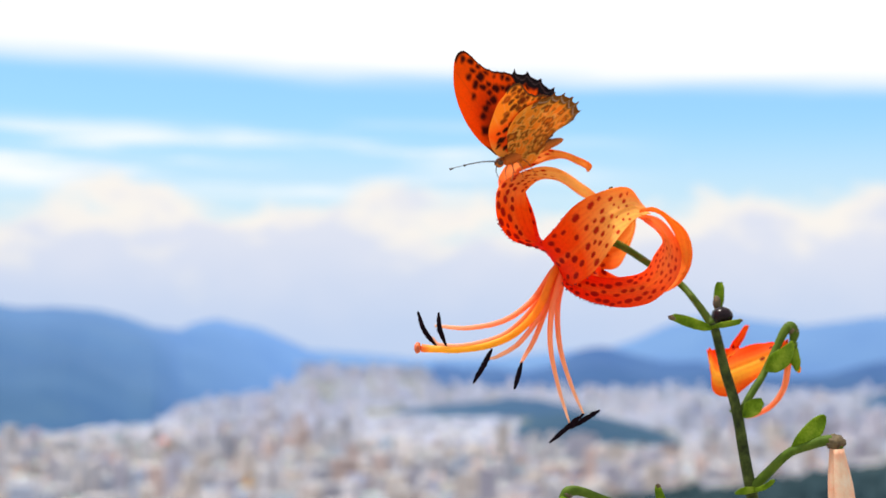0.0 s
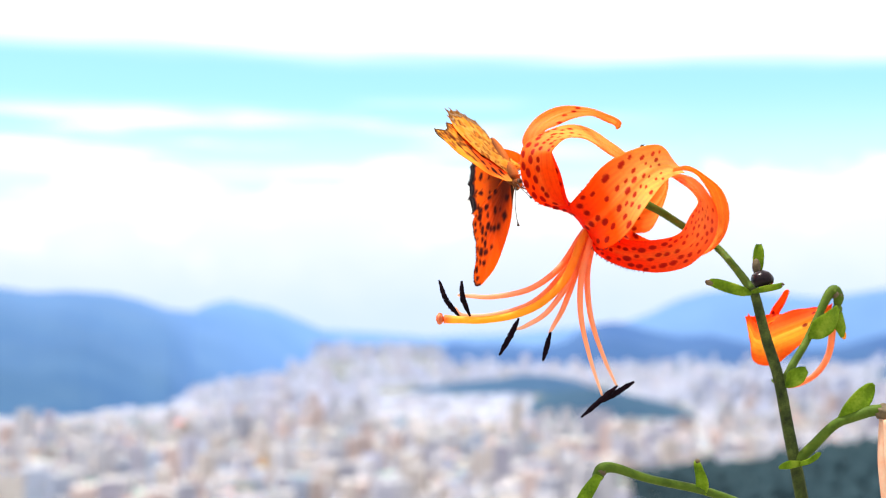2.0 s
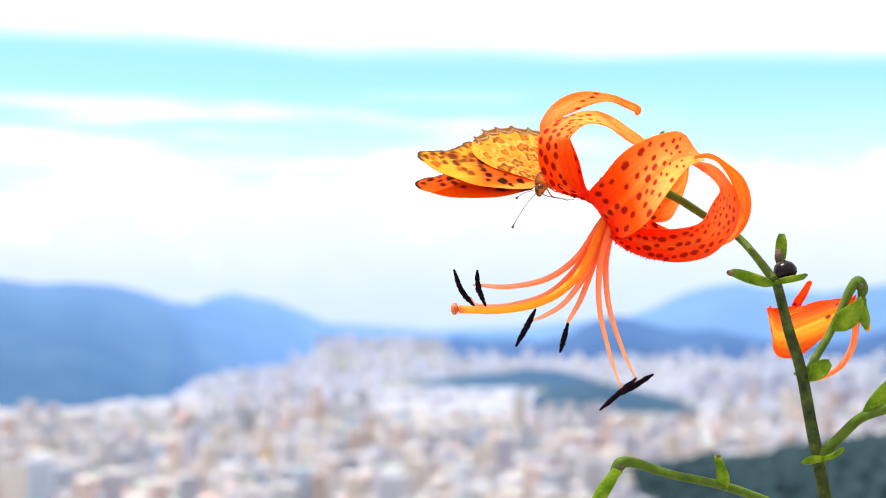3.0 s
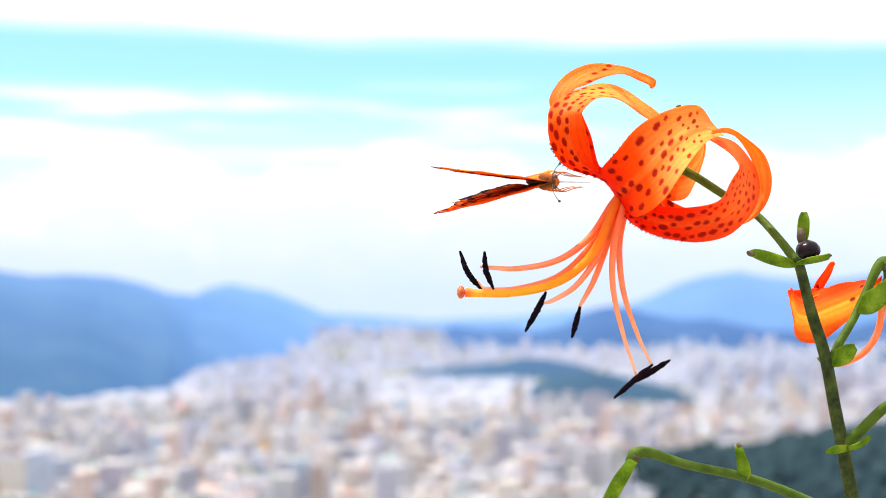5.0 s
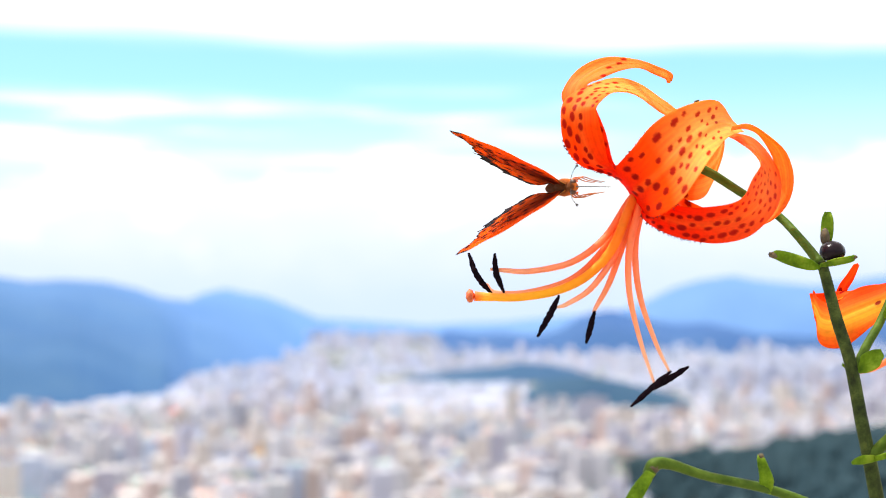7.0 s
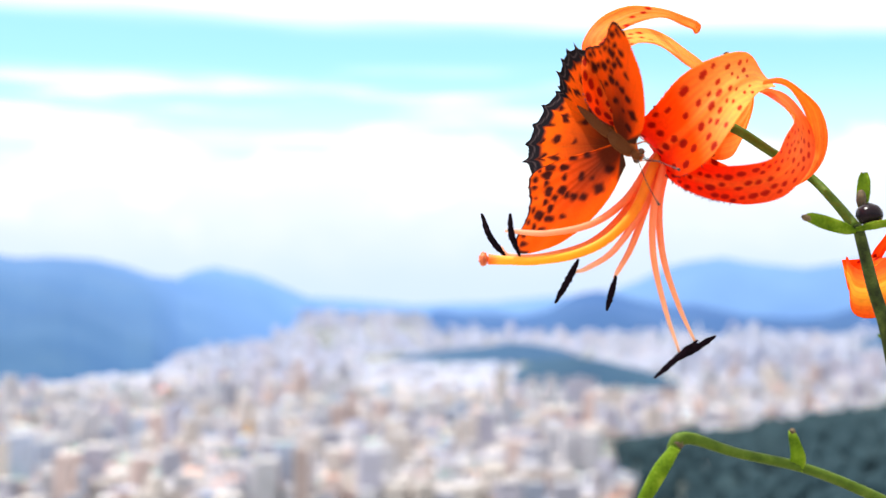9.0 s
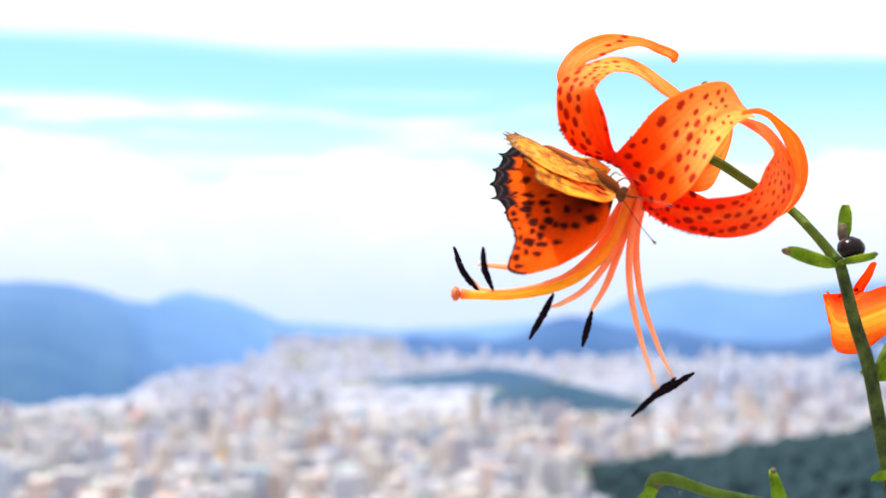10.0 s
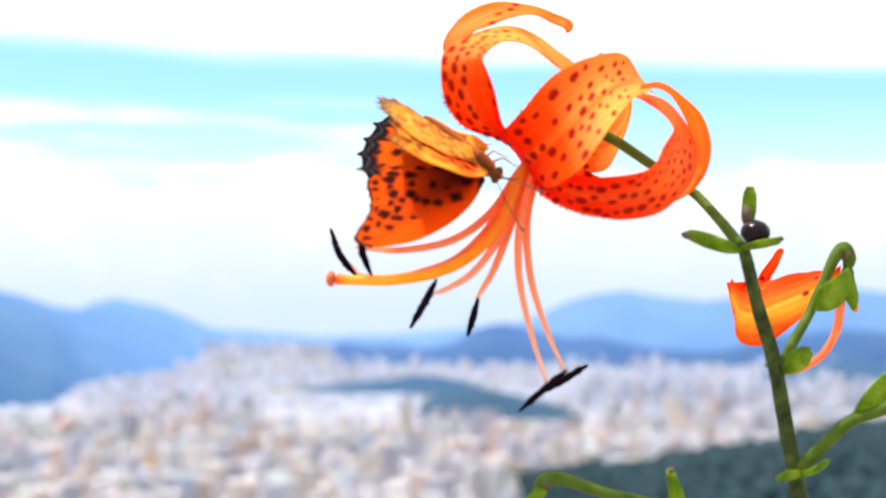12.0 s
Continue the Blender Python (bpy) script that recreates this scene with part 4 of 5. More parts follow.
    stamen([(4.3, 5.0, 4.0), (0.6, -1.0, -2.1), (-4.5, -6.0, -15.4), (-11.9, -9.0, -25.8), (-19.2, -10.0, -30.6), (-22.6, -10.0, -31.7)], ((-21.6, -11.0, -28.2), (-24.4, -10.0, -33.8), (-28.0, -10.0, -40.2)))
    stamen([(4.5, 5.0, 3.9), (1.4, 0.0, -2.0), (-2.6, -4.0, -13.9), (-6.7, -6.0, -24.6), (-10.2, -6.0, -30.9), (-11.5, -6.0, -33.2)], ((-11.1, -7.0, -32.7), (-12.2, -6.0, -37.1), (-13.6, -6.0, -42.2)))
    stamen([(4.6, 5.0, 3.8), (2.6, -2.0, -2.5), (-0.9, -8.0, -14.8), (-1.5, -12.0, -27.6), (1.2, -14.0, -41.3), (4.9, -15.0, -53.3)], ((-2.1, -17.0, -60.0), (4.3, -16.0, -54.6), (9.7, -16.0, -50.0)))
    stamen([(5.0, 6.0, 3.9), (4.1, 2.0, -1.8), (1.7, 0.0, -13.5), (2.6, -2.0, -27.8), (6.6, -4.0, -41.2), (10.7, -5.0, -50.6)], ((5.8, -8.0, -55.4), (11.1, -7.0, -52.1), (16.2, -6.0, -49.0)))
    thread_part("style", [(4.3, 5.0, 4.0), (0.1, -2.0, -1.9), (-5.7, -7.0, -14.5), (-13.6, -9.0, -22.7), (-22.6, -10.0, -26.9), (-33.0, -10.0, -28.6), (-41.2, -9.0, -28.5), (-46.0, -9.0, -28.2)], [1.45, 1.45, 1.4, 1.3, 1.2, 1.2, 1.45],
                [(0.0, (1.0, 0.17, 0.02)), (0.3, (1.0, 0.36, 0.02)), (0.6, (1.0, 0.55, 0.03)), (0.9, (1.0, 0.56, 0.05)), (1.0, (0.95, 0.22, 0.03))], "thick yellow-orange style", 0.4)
    blob("stigma", (-47.3, -9.0, -28.2), (1.25, 1.7, 1.9), STIGMA, flower, "rusty three-lobed stigma", 0.2)
    # withered flower
    old = blob("withered_flower", (86.7, 9.0, -25.5), (1.7, 1.6, 2.0), STEM, lily, "fading orange flower half hidden behind the stem")
    tepal("tepal", [(*(85.0, 10.0, -23.3), *(85.5, 10.0, -27.7)), (*(81.5, 14.0, -24.3), *(80.7, 10.0, -34.0)), (*(75.3, 16.0, -26.0), *(75.2, 10.0, -38.0)), (*(69.0, 18.0, -27.9), *(70.2, 12.0, -41.0)), (*(64.9, 20.0, -29.8), *(64.8, 14.0, -43.5)), (*(60.8, 20.0, -29.0), *(59.7, 16.0, -42.5)), (*(58.2, 20.0, -27.0), *(58.2, 18.0, -35.3))],
          old, 21, 4, 0.16, "yellow-orange tepal", 0.35, 0.3, 1.3, flame=0.9, wave=2.2)
    tepal("tepal", [(*(82.9, 16.0, -24.5), *(83.2, 16.0, -26.3)), (*(77.7, 19.0, -25.4), *(77.3, 18.0, -28.2)), (*(70.8, 22.0, -26.4), *(69.0, 21.0, -30.4)), (*(65.0, 23.0, -27.3), *(62.4, 22.0, -34.2)), (*(60.4, 23.0, -27.7), *(59.6, 22.0, -36.4)), (*(58.5, 23.0, -27.4), *(59.4, 23.0, -30.4))],
          old, 22, 8, 0.1, "red-orange tepal", 0.9, 0.8, 0.1, flame=0.6, wave=1.5)
    tepal("tepal", [(*(66.0, 24.0, -28.8), *(68.6, 24.0, -30.0)), (*(67.3, 23.0, -25.0), *(69.9, 23.0, -26.5)), (*(69.7, 22.0, -21.6), *(71.8, 22.0, -23.1)), (*(71.5, 21.0, -18.9), *(73.1, 21.0, -19.5)), (*(72.8, 21.0, -18.5), *(73.2, 21.0, -18.9))],
          old, 23, 3, 0.1, "red curled tepal tip", 2.0, 0.3, 0.0)
    rod("style", [(85.8, 10.0, -27.7), (85.0, 10.0, -34.3), (83.3, 9.0, -41.2), (79.0, 8.0, -47.1), (73.2, 7.0, -50.4), (69.2, 6.0, -51.4)], [1.0, 1.15, 1.1, 1.0, 0.8, 0.5], FILAMENT, old, "bent orange style", n=40)
    rod("tepal_tip", [(88.3, 10.0, -32.1), (88.9, 10.0, -34.3), (89.0, 10.0, -35.5)], [1.0, 0.9, 0.5], STYLE, old, n=10)
    # pale bud
    bud = blob("flower_bud", (96.5, -12.0, -59.0), (3.6, 3.4, 2.6), BROWNED, lily, "drooping pale pink-cream bud with browned base", 0.25)
    for k in range(4):
        dx = (-1.8, -0.6, 0.7, 1.9)[k]
        y = (-12.5, -15, -15, -12.5)[k]
        top, low = Vector((96.9, -12.0, -61.3)), Vector((100.6, -12.0, -100.7))
        pts = [top + Vector((dx * 0.6, y + 12, 0)), top.lerp(low, 0.35) + Vector((dx * 1.35, y + 12, 0)), top.lerp(low, 0.75) + Vector((dx * 1.3, y + 12, 0)), low + Vector((0, 0, 0))]
        rod("tepal", [tuple(p) for p in pts], [1.4, 2.0, 2.0, 0.7], BUD, bud, n=24)
    green = blob("flower_bud", (3.3, -15.0, -78.8), (1.9, 1.9, 1.9), STEM, lily, "green drooping young bud", 0.1)
    leaf("sepal", [(*(1.9, -16.0, -78.3), *(4.5, -16.0, -79.5)), (*(-2.4, -18.0, -83.1), *(1.9, -18.0, -83.9)), (*(-5.4, -18.0, -88.8), *(-1.8, -18.0, -89.7)), (*(-8.0, -17.0, -94.7), *(-5.7, -17.0, -95.5)), (*(-8.3, -16.0, -98.1), *(-7.6, -16.0, -98.3))], LEAF, green, "light green bud sheath", 0.2, 1.6)
    return lily


BUD = mottled("pale bud", [(0.3, (0.90, 0.48, 0.30)), (0.6, (0.93, 0.70, 0.50)), (0.8, (0.95, 0.82, 0.66))], 120, 0.5, 0.3, 0.0004, through=0.35)
tiger_lily()


# ---- the butterfly ----
SIZE = 1.03
FORE = [(7.0, 0.8), (13.2, 7), (18.2, 15.5), (20.2, 25), (19.6, 31.5), (17.9, 36), (14.9, 37.0), (11.6, 34.2), (8.2, 31.0), (4.4, 29.2), (1.2, 28.6), (-1.6, 27.8), (-3.5, 24.8), (-3, 16), (-1.5, 8), (-0.5, 0.8)]
HIND = [(2.2, -1.0), (4.6, 7.7), (6.2, 15.4), (5.0, 22.1), (-0.6, 26.0), (-7.7, 26.5), (-13.0, 25.0), (-17.8, 21.6), (-21.6, 16.8), (-24.5, 11.5), (-23.5, 7.2), (-19.0, 5.4), (-14.0, 3.4), (-9.5, -0.4), (-5, -3.4), (-1.5, -3.0)]


def wing(name, outline, scallop, paint_up, paint_low, side, parent, label, lift, trough=False):
    """A thin wing in the butterfly's space: x forward, y to its left; markings by distance along and across the veins."""
    nk, nr = 150, 52
    o = catmull(outline, nk)
    base = np.array([0.6, 0.2])
    k = np.linspace(0, 1, nk)
    r = np.linspace(0.02, 1, nr) ** 0.85
    lo, hi, teeth, amp = scallop
    m = np.clip((k - lo) / (hi - lo), 0, 1)
    live = (k > lo) & (k < hi)
    tooth = np.where(live, amp * ((1 - np.abs(np.sin(m * teeth * math.pi))) ** 3.0 - 0.2), 0)
    rad = o - base
    ln = np.linalg.norm(rad, axis=1)
    o2 = base + rad * ((ln + tooth) / ln)[:, None]
    g = base + (o2 - base)[None] * r[:, None, None]          # nr x nk x 2
    gg = base + (o - base)[None] * r[:, None, None]
    camber = 0.1 * np.sin(np.pi * r)[:, None] * np.ones(nk)[None] + 0.12 * np.sin(k * 60)[None] * r[:, None]
    fold = -2.4 * np.clip((5.5 - g[..., 1]) / 5.5, 0, 1.3) ** 1.3 * np.clip((2.0 - g[..., 0]) / 3.0, 0, 1) if trough else 0.0
    camber = camber + fold
    K, Rr = np.meshgrid(k, r)
    top = np.stack([g[..., 0], side * g[..., 1], camber + 0.07 + lift], -1)
    low = np.stack([g[..., 0], side * g[..., 1], camber - 0.07 + lift], -1)
    up, un = paint_up(K, Rr, gg[..., 0], gg[..., 1]), paint_low(K, Rr, gg[..., 0], gg[..., 1])
    v = np.concatenate([top.reshape(-1, 3), low.reshape(-1, 3)]) * MM * SIZE
    tint = np.concatenate([up.reshape(-1, 3), un.reshape(-1, 3)])
    N = nk * nr
    faces = []
    for i in range(nr - 1):
        for j in range(nk - 1):
            p = i * nk + j
            a, b = (p, p + nk, p + nk + 1, p + 1), (N + p, N + p + 1, N + p + nk + 1, N + p + nk)
            faces.append(a if side < 0 else a[::-1])
            faces.append(b if side < 0 else b[::-1])
    for j in range(nk - 1):
        p = (nr - 1) * nk + j
        faces.append((p, p + 1, N + p + 1, N + p))
    return mesh_part(name, v, faces, WING, parent, label, tint)


def blend(base, colour, amount):
    return base + (np.array(colour) - base) * np.clip(amount, 0, 1)[..., None]


def dots(U, V, spots, soft=0.35):
    d = np.zeros_like(U)
    for u, v, r in spots:
        d = np.maximum(d, np.clip((r + soft - np.hypot(U - u, V - v)) / (2 * soft), 0, 1))
    return d


def row(outline, k0, k1, n, r, size, seed):
    """n spots in a row parallel to the wing's rim."""
    rng = np.random.default_rng(seed)
    o = catmull(outline, 200)
    out = []
    for q in np.linspace(k0, k1, n):
        p = np.array([0.6, 0.2]) + (o[int(q * 199)] - np.array([0.6, 0.2])) * (r + rng.uniform(-0.02, 0.02))
        out.append((p[0], p[1], size * rng.uniform(0.65, 1.4)))
    return out


F_SPOTS = (row(FORE, 0.36, 0.78, 8, 0.93, 0.75, 1) + row(FORE, 0.33, 0.78, 8, 0.80, 1.2, 2) + row(FORE, 0.28, 0.50, 4, 0.68, 1.15, 3)
           + row(FORE, 0.52, 0.82, 4, 0.60, 1.25, 4) + row(FORE, 0.16, 0.40, 4, 0.50, 1.25, 5) + row(FORE, 0.5, 0.8, 2, 0.4, 1.2, 6) + row(FORE, 0.15, 0.3, 2, 0.3, 0.9, 7))
F_BARS = [(u, v, q * 1.12) for u, v, q in F_SPOTS] + row(FORE, 0.62, 0.88, 4, 0.74, 1.1, 31) + row(FORE, 0.10, 0.24, 3, 0.66, 0.95, 32) + row(FORE, 0.7, 0.92, 3, 0.42, 1.0, 33)
H_SPOTS = (row(HIND, 0.30, 0.78, 8, 0.84, 0.85, 8) + row(HIND, 0.26, 0.74, 6, 0.70, 0.95, 9) + row(HIND, 0.2, 0.7, 5, 0.50, 0.9, 10))
H_RINGS = (row(HIND, 0.24, 0.80, 9, 0.80, 1.35, 11) + row(HIND, 0.18, 0.80, 9, 0.60, 1.7, 12) + row(HIND, 0.12, 0.80, 8, 0.40, 1.35, 13) + row(HIND, 0.1, 0.8, 5, 0.22, 0.95, 14))
H_FLECKS = row(HIND, 0.2, 0.8, 12, 0.68, 0.45, 21) + row(HIND, 0.15, 0.8, 11, 0.48, 0.4, 22) + row(HIND, 0.1, 0.9, 8, 0.28, 0.45, 23) + row(HIND, 0.2, 0.8, 13, 0.88, 0.4, 24)
FA_RINGS = row(FORE, 0.30, 0.52, 5, 0.88, 1.4, 15) + row(FORE, 0.28, 0.5, 4, 0.70, 1.3, 16)


def veins(K, count, width):
    return np.clip(1 - np.abs(((K * count) % 1) - 0.5) / width, 0, 1)


def wavy(U, V, size):
    """Shifts a wing's coordinates a little, so that its spots are uneven."""
    return U + size * np.sin(1.9 * V + 0.7 * U), V + size * np.sin(1.6 * U - 0.8 * V + 1.0)


def fore_up(K, R, U, V):
    c = lerp((0.58, 0.026, 0.002), (0.94, 0.095, 0.002), R * 1.15)
    c = blend(c, (0.085, 0.015, 0.005), 0.92 * np.clip((0.66 - R) / 0.46, 0, 1))
    c = blend(c, (0.35, 0.07, 0.01), 0.35 * veins(K, 13, 0.05) * (R > 0.3))
    c = blend(c, (0.05, 0.007, 0.004), dots(*wavy(U, V, 0.25), [(u, v, q * 1.1) for u, v, q in F_SPOTS], 0.45))
    c = blend(c, (0.02, 0.012, 0.01), np.clip((R - 0.965) / 0.02, 0, 1) * (K > 0.3))
    return blend(c, (0.05, 0.02, 0.01), np.clip((0.05 - K) / 0.02, 0, 1))


def fore_low(K, R, U, V):
    c = lerp((0.95, 0.04, 0.005), (1.0, 0.17, 0.010), R * 1.2)
    apex = np.clip((V - 17.0 + 0.5 * (U - 8)) / 9, 0, 1)
    c = blend(c, (1.0, 0.40, 0.03), apex * 0.95)
    c = blend(c, (0.95, 0.50, 0.08), 0.6 * np.clip((0.12 - K) / 0.05, 0, 1))
    u2, v2 = wavy(U, V, 0.25)
    c = blend(c, (1.0, 0.58, 0.12), 0.5 * veins(K, 13, 0.08) * apex)
    c = blend(c, (0.30, 0.055, 0.010), 0.85 * dots(u2, v2, FA_RINGS, 0.4) * apex)
    c = blend(c, (0.60, 0.17, 0.020), 0.8 * dots(u2, v2, [(u, v, q * 0.4) for u, v, q in FA_RINGS], 0.3) * apex)
    dark = dots(u2, v2, F_BARS, 0.3)
    c = blend(c, (0.20, 0.040, 0.008), dark * apex * 0.9)
    c = blend(c, (0.035, 0.010, 0.006), dark * (1 - 0.75 * apex))
    return blend(c, (0.14, 0.06, 0.02), np.clip((R - 0.955) / 0.02, 0, 1) * (K > 0.3))


def hind_up(K, R, U, V):
    c = lerp((0.44, 0.03, 0.003), (0.96, 0.118, 0.002), R * 1.25)
    c = blend(c, (0.08, 0.015, 0.005), 0.92 * np.clip((0.72 - R) / 0.5, 0, 1))
    c = blend(c, (0.35, 0.08, 0.01), 0.3 * veins(K, 11, 0.05))
    c = blend(c, (0.045, 0.007, 0.004), dots(*wavy(U, V, 0.3), [(u, v, q * 1.1) for u, v, q in H_SPOTS], 0.45))
    rim = (K > 0.30) & (K < 0.80)
    c = blend(c, (0.012, 0.010, 0.014), np.clip((R - 0.84) / 0.035, 0, 1) * rim)
    lun = np.clip(1 - np.abs(R - 0.945 - 0.012 * np.cos(K * 2 * math.pi * 16)) / 0.014, 0, 1) * rim
    return blend(c, (0.16, 0.11, 0.12), 0.45 * lun)


def hind_low(K, R, U, V):
    c = lerp((0.98, 0.20, 0.014), (1.0, 0.38, 0.035), R * 1.25)
    c = blend(c, (0.92, 0.25, 0.018), 0.6 * np.clip(1 - np.abs(R - 0.80) / 0.12, 0, 1))
    c = blend(c, (1.0, 0.56, 0.10), 0.7 * veins(K, 10, 0.10))
    u2, v2 = wavy(U, V, 0.45)
    c = blend(c, (1.0, 0.56, 0.10), 0.75 * dots(u2, v2, [(u, v, q * 1.32) for u, v, q in H_RINGS], 0.3))
    c = blend(c, (0.24, 0.045, 0.007), 0.95 * dots(u2, v2, [(u, v, q * 1.05) for u, v, q in H_RINGS], 0.25))
    heart = dots(u2, v2, [(u, v, q * 0.58) for u, v, q in H_RINGS], 0.25)
    c = blend(c, (0.78, 0.24, 0.02), 0.9 * heart * np.clip((R - 0.5) / 0.1, 0, 1))
    c = blend(c, (0.95, 0.38, 0.05), 0.85 * heart * np.clip((0.6 - R) / 0.1, 0, 1))
    c = blend(c, (0.32, 0.075, 0.010), 0.9 * dots(u2, v2, H_FLECKS, 0.25))
    band = np.clip(1 - np.abs(R - 0.70) / 0.04, 0, 1) * veins(K + 0.05, 10, 0.3)
    c = blend(c, (1.0, 0.66, 0.20), 0.6 * band)
    rim = (K > 0.28) & (K < 0.82)
    c = blend(c, (0.10, 0.030, 0.012), 0.82 * np.clip((R - 0.875) / 0.02, 0, 1) * rim)
    lun = np.clip(1 - np.abs(R - 0.93 - 0.012 * np.cos(K * 2 * math.pi * 16)) / 0.014, 0, 1) * rim
    return blend(c, (0.70, 0.52, 0.34), 0.85 * lun)


def lathe(profile, sides=20, bend=0.0, fuzz=0.0):
    """A body of revolution along x from rows of (x, radius, height), in mm."""
    p = catmull(profile, 34)
    verts, faces = [], []
    for x, r, z in p:
        for k in range(sides):
            a = 2 * math.pi * k / sides
            q = Vector((x, r * math.cos(a), z + r * math.sin(a)))
            f = 1 + fuzz * noise.noise(q * 1.7)
            verts.append((q.x * MM * SIZE, q.y * f * MM * SIZE, (z + (q.z - z) * f) * MM * SIZE))
    n = len(p)
    for i in range(n - 1):
        for k in range(sides):
            j = (k + 1) % sides
            faces.append((i * sides + k, i * sides + j, (i + 1) * sides + j, (i + 1) * sides + k))
    faces.append(tuple(range(sides))[::-1])
    faces.append(tuple((n - 1) * sides + k for k in range(sides)))
    tint = np.array([lerp((0.56, 0.14, 0.022), (0.13, 0.040, 0.012), np.array(0.22 + 0.95 * math.sin(2 * math.pi * k / sides))) for _ in p for k in range(sides)])
    return verts, faces, tint


def limb(name, pts, radii, mat, parent, label="", n=24):
    v, f = sweep(np.array(pts, float) * MM * SIZE, np.array(radii) * MM * SIZE, 8, n)
    return mesh_part(name, v, f, mat, parent, label)


def butterfly():
    fly = tagged(new("butterfly"), "orange fritillary butterfly with black spots and scalloped dark wing rims", "butterfly", kind="thing")
    v, f, tint = lathe([(5.0, 0.5, 0), (4.3, 1.9, 0), (2.4, 2.4, 0.1), (0, 2.6, 0.2), (-2.6, 2.2, 0.1), (-4.4, 1.4, -0.1), (-5.0, 0.6, -0.1)], fuzz=0.07)
    mesh_part("thorax", v, f, FUR, fly, "furry tawny thorax", tint)
    v, f, tint = lathe([(-3.8, 1.2, -0.1), (-6, 2.0, -0.2), (-10.5, 2.1, -0.5), (-15, 1.7, -0.8), (-19, 1.0, -1.0), (-20.5, 0.25, -1.1)], fuzz=0.06)
    mesh_part("abdomen", v, f, FUR, fly, "tawny tapering abdomen", tint)
    v, f, tint = lathe([(7.8, 0.3, -0.4), (7.4, 1.2, -0.4), (6.3, 1.65, -0.3), (5.2, 1.3, -0.1), (4.6, 0.6, 0)], fuzz=0.1)
    head = mesh_part("head", v, f, FUR, fly, "furry brown head", tint)
    for s in (1, -1):
        bm = bmesh.new()
        bmesh.ops.create_uvsphere(bm, u_segments=16, v_segments=12, radius=1.0 * MM)
        bmesh.ops.translate(bm, vec=(6.8 * MM, s * 1.3 * MM, -0.3 * MM), verts=bm.verts)
        part("eye", bm, EYE, head, "brown compound eye")
        limb("antenna", [(7.3, s * 0.6, 0.5), (11.5, s * 2.0, 1.9), (16, s * 3.6, 2.9), (20.4, s * 4.9, 3.5), (22.2, s * 5.4, 3.6)], [0.12, 0.1, 0.1, 0.12, 0.42], HORN, head, "thin clubbed antenna")
        for x, reach, fwd in ((2.8, 7, 4.5), (0.4, 8, 0.5), (-1.8, 8, -4)):
            limb("leg", [(x, s * 1.2, -1.8), (x + fwd * 0.2, s * 2.9, -4.0), (x + fwd * 0.5, s * 2.0, -7.0), (x + fwd * 0.8, s * 1.4, -reach - 3.0)], [0.26, 0.2, 0.15, 0.09], SHANK, fly, "thin tawny jointed leg")
    limb("proboscis", [(7.6, 0, -0.9), (8.7, 0, -2.8), (8.4, 0, -7.0), (7.0, 0, -11.5)], [0.2, 0.14, 0.12, 0.1], HORN, head, "thin dark proboscis")
    wings = {}
    for s, tag in ((1, "L"), (-1, "R")):
        wings["F" + tag] = wing("forewing", FORE, (0.40, 0.80, 7, 0.5), fore_up, fore_low, s, fly, "orange forewing with black spots", 0.0)
        wings["H" + tag] = wing("hindwing", HIND, (0.30, 0.80, 8, 2.0), hind_up, hind_low, s, fly, "scalloped hindwing, spotted above, mottled ochre below", -0.3, True)
    return fly, wings


FLY, WINGS = butterfly()


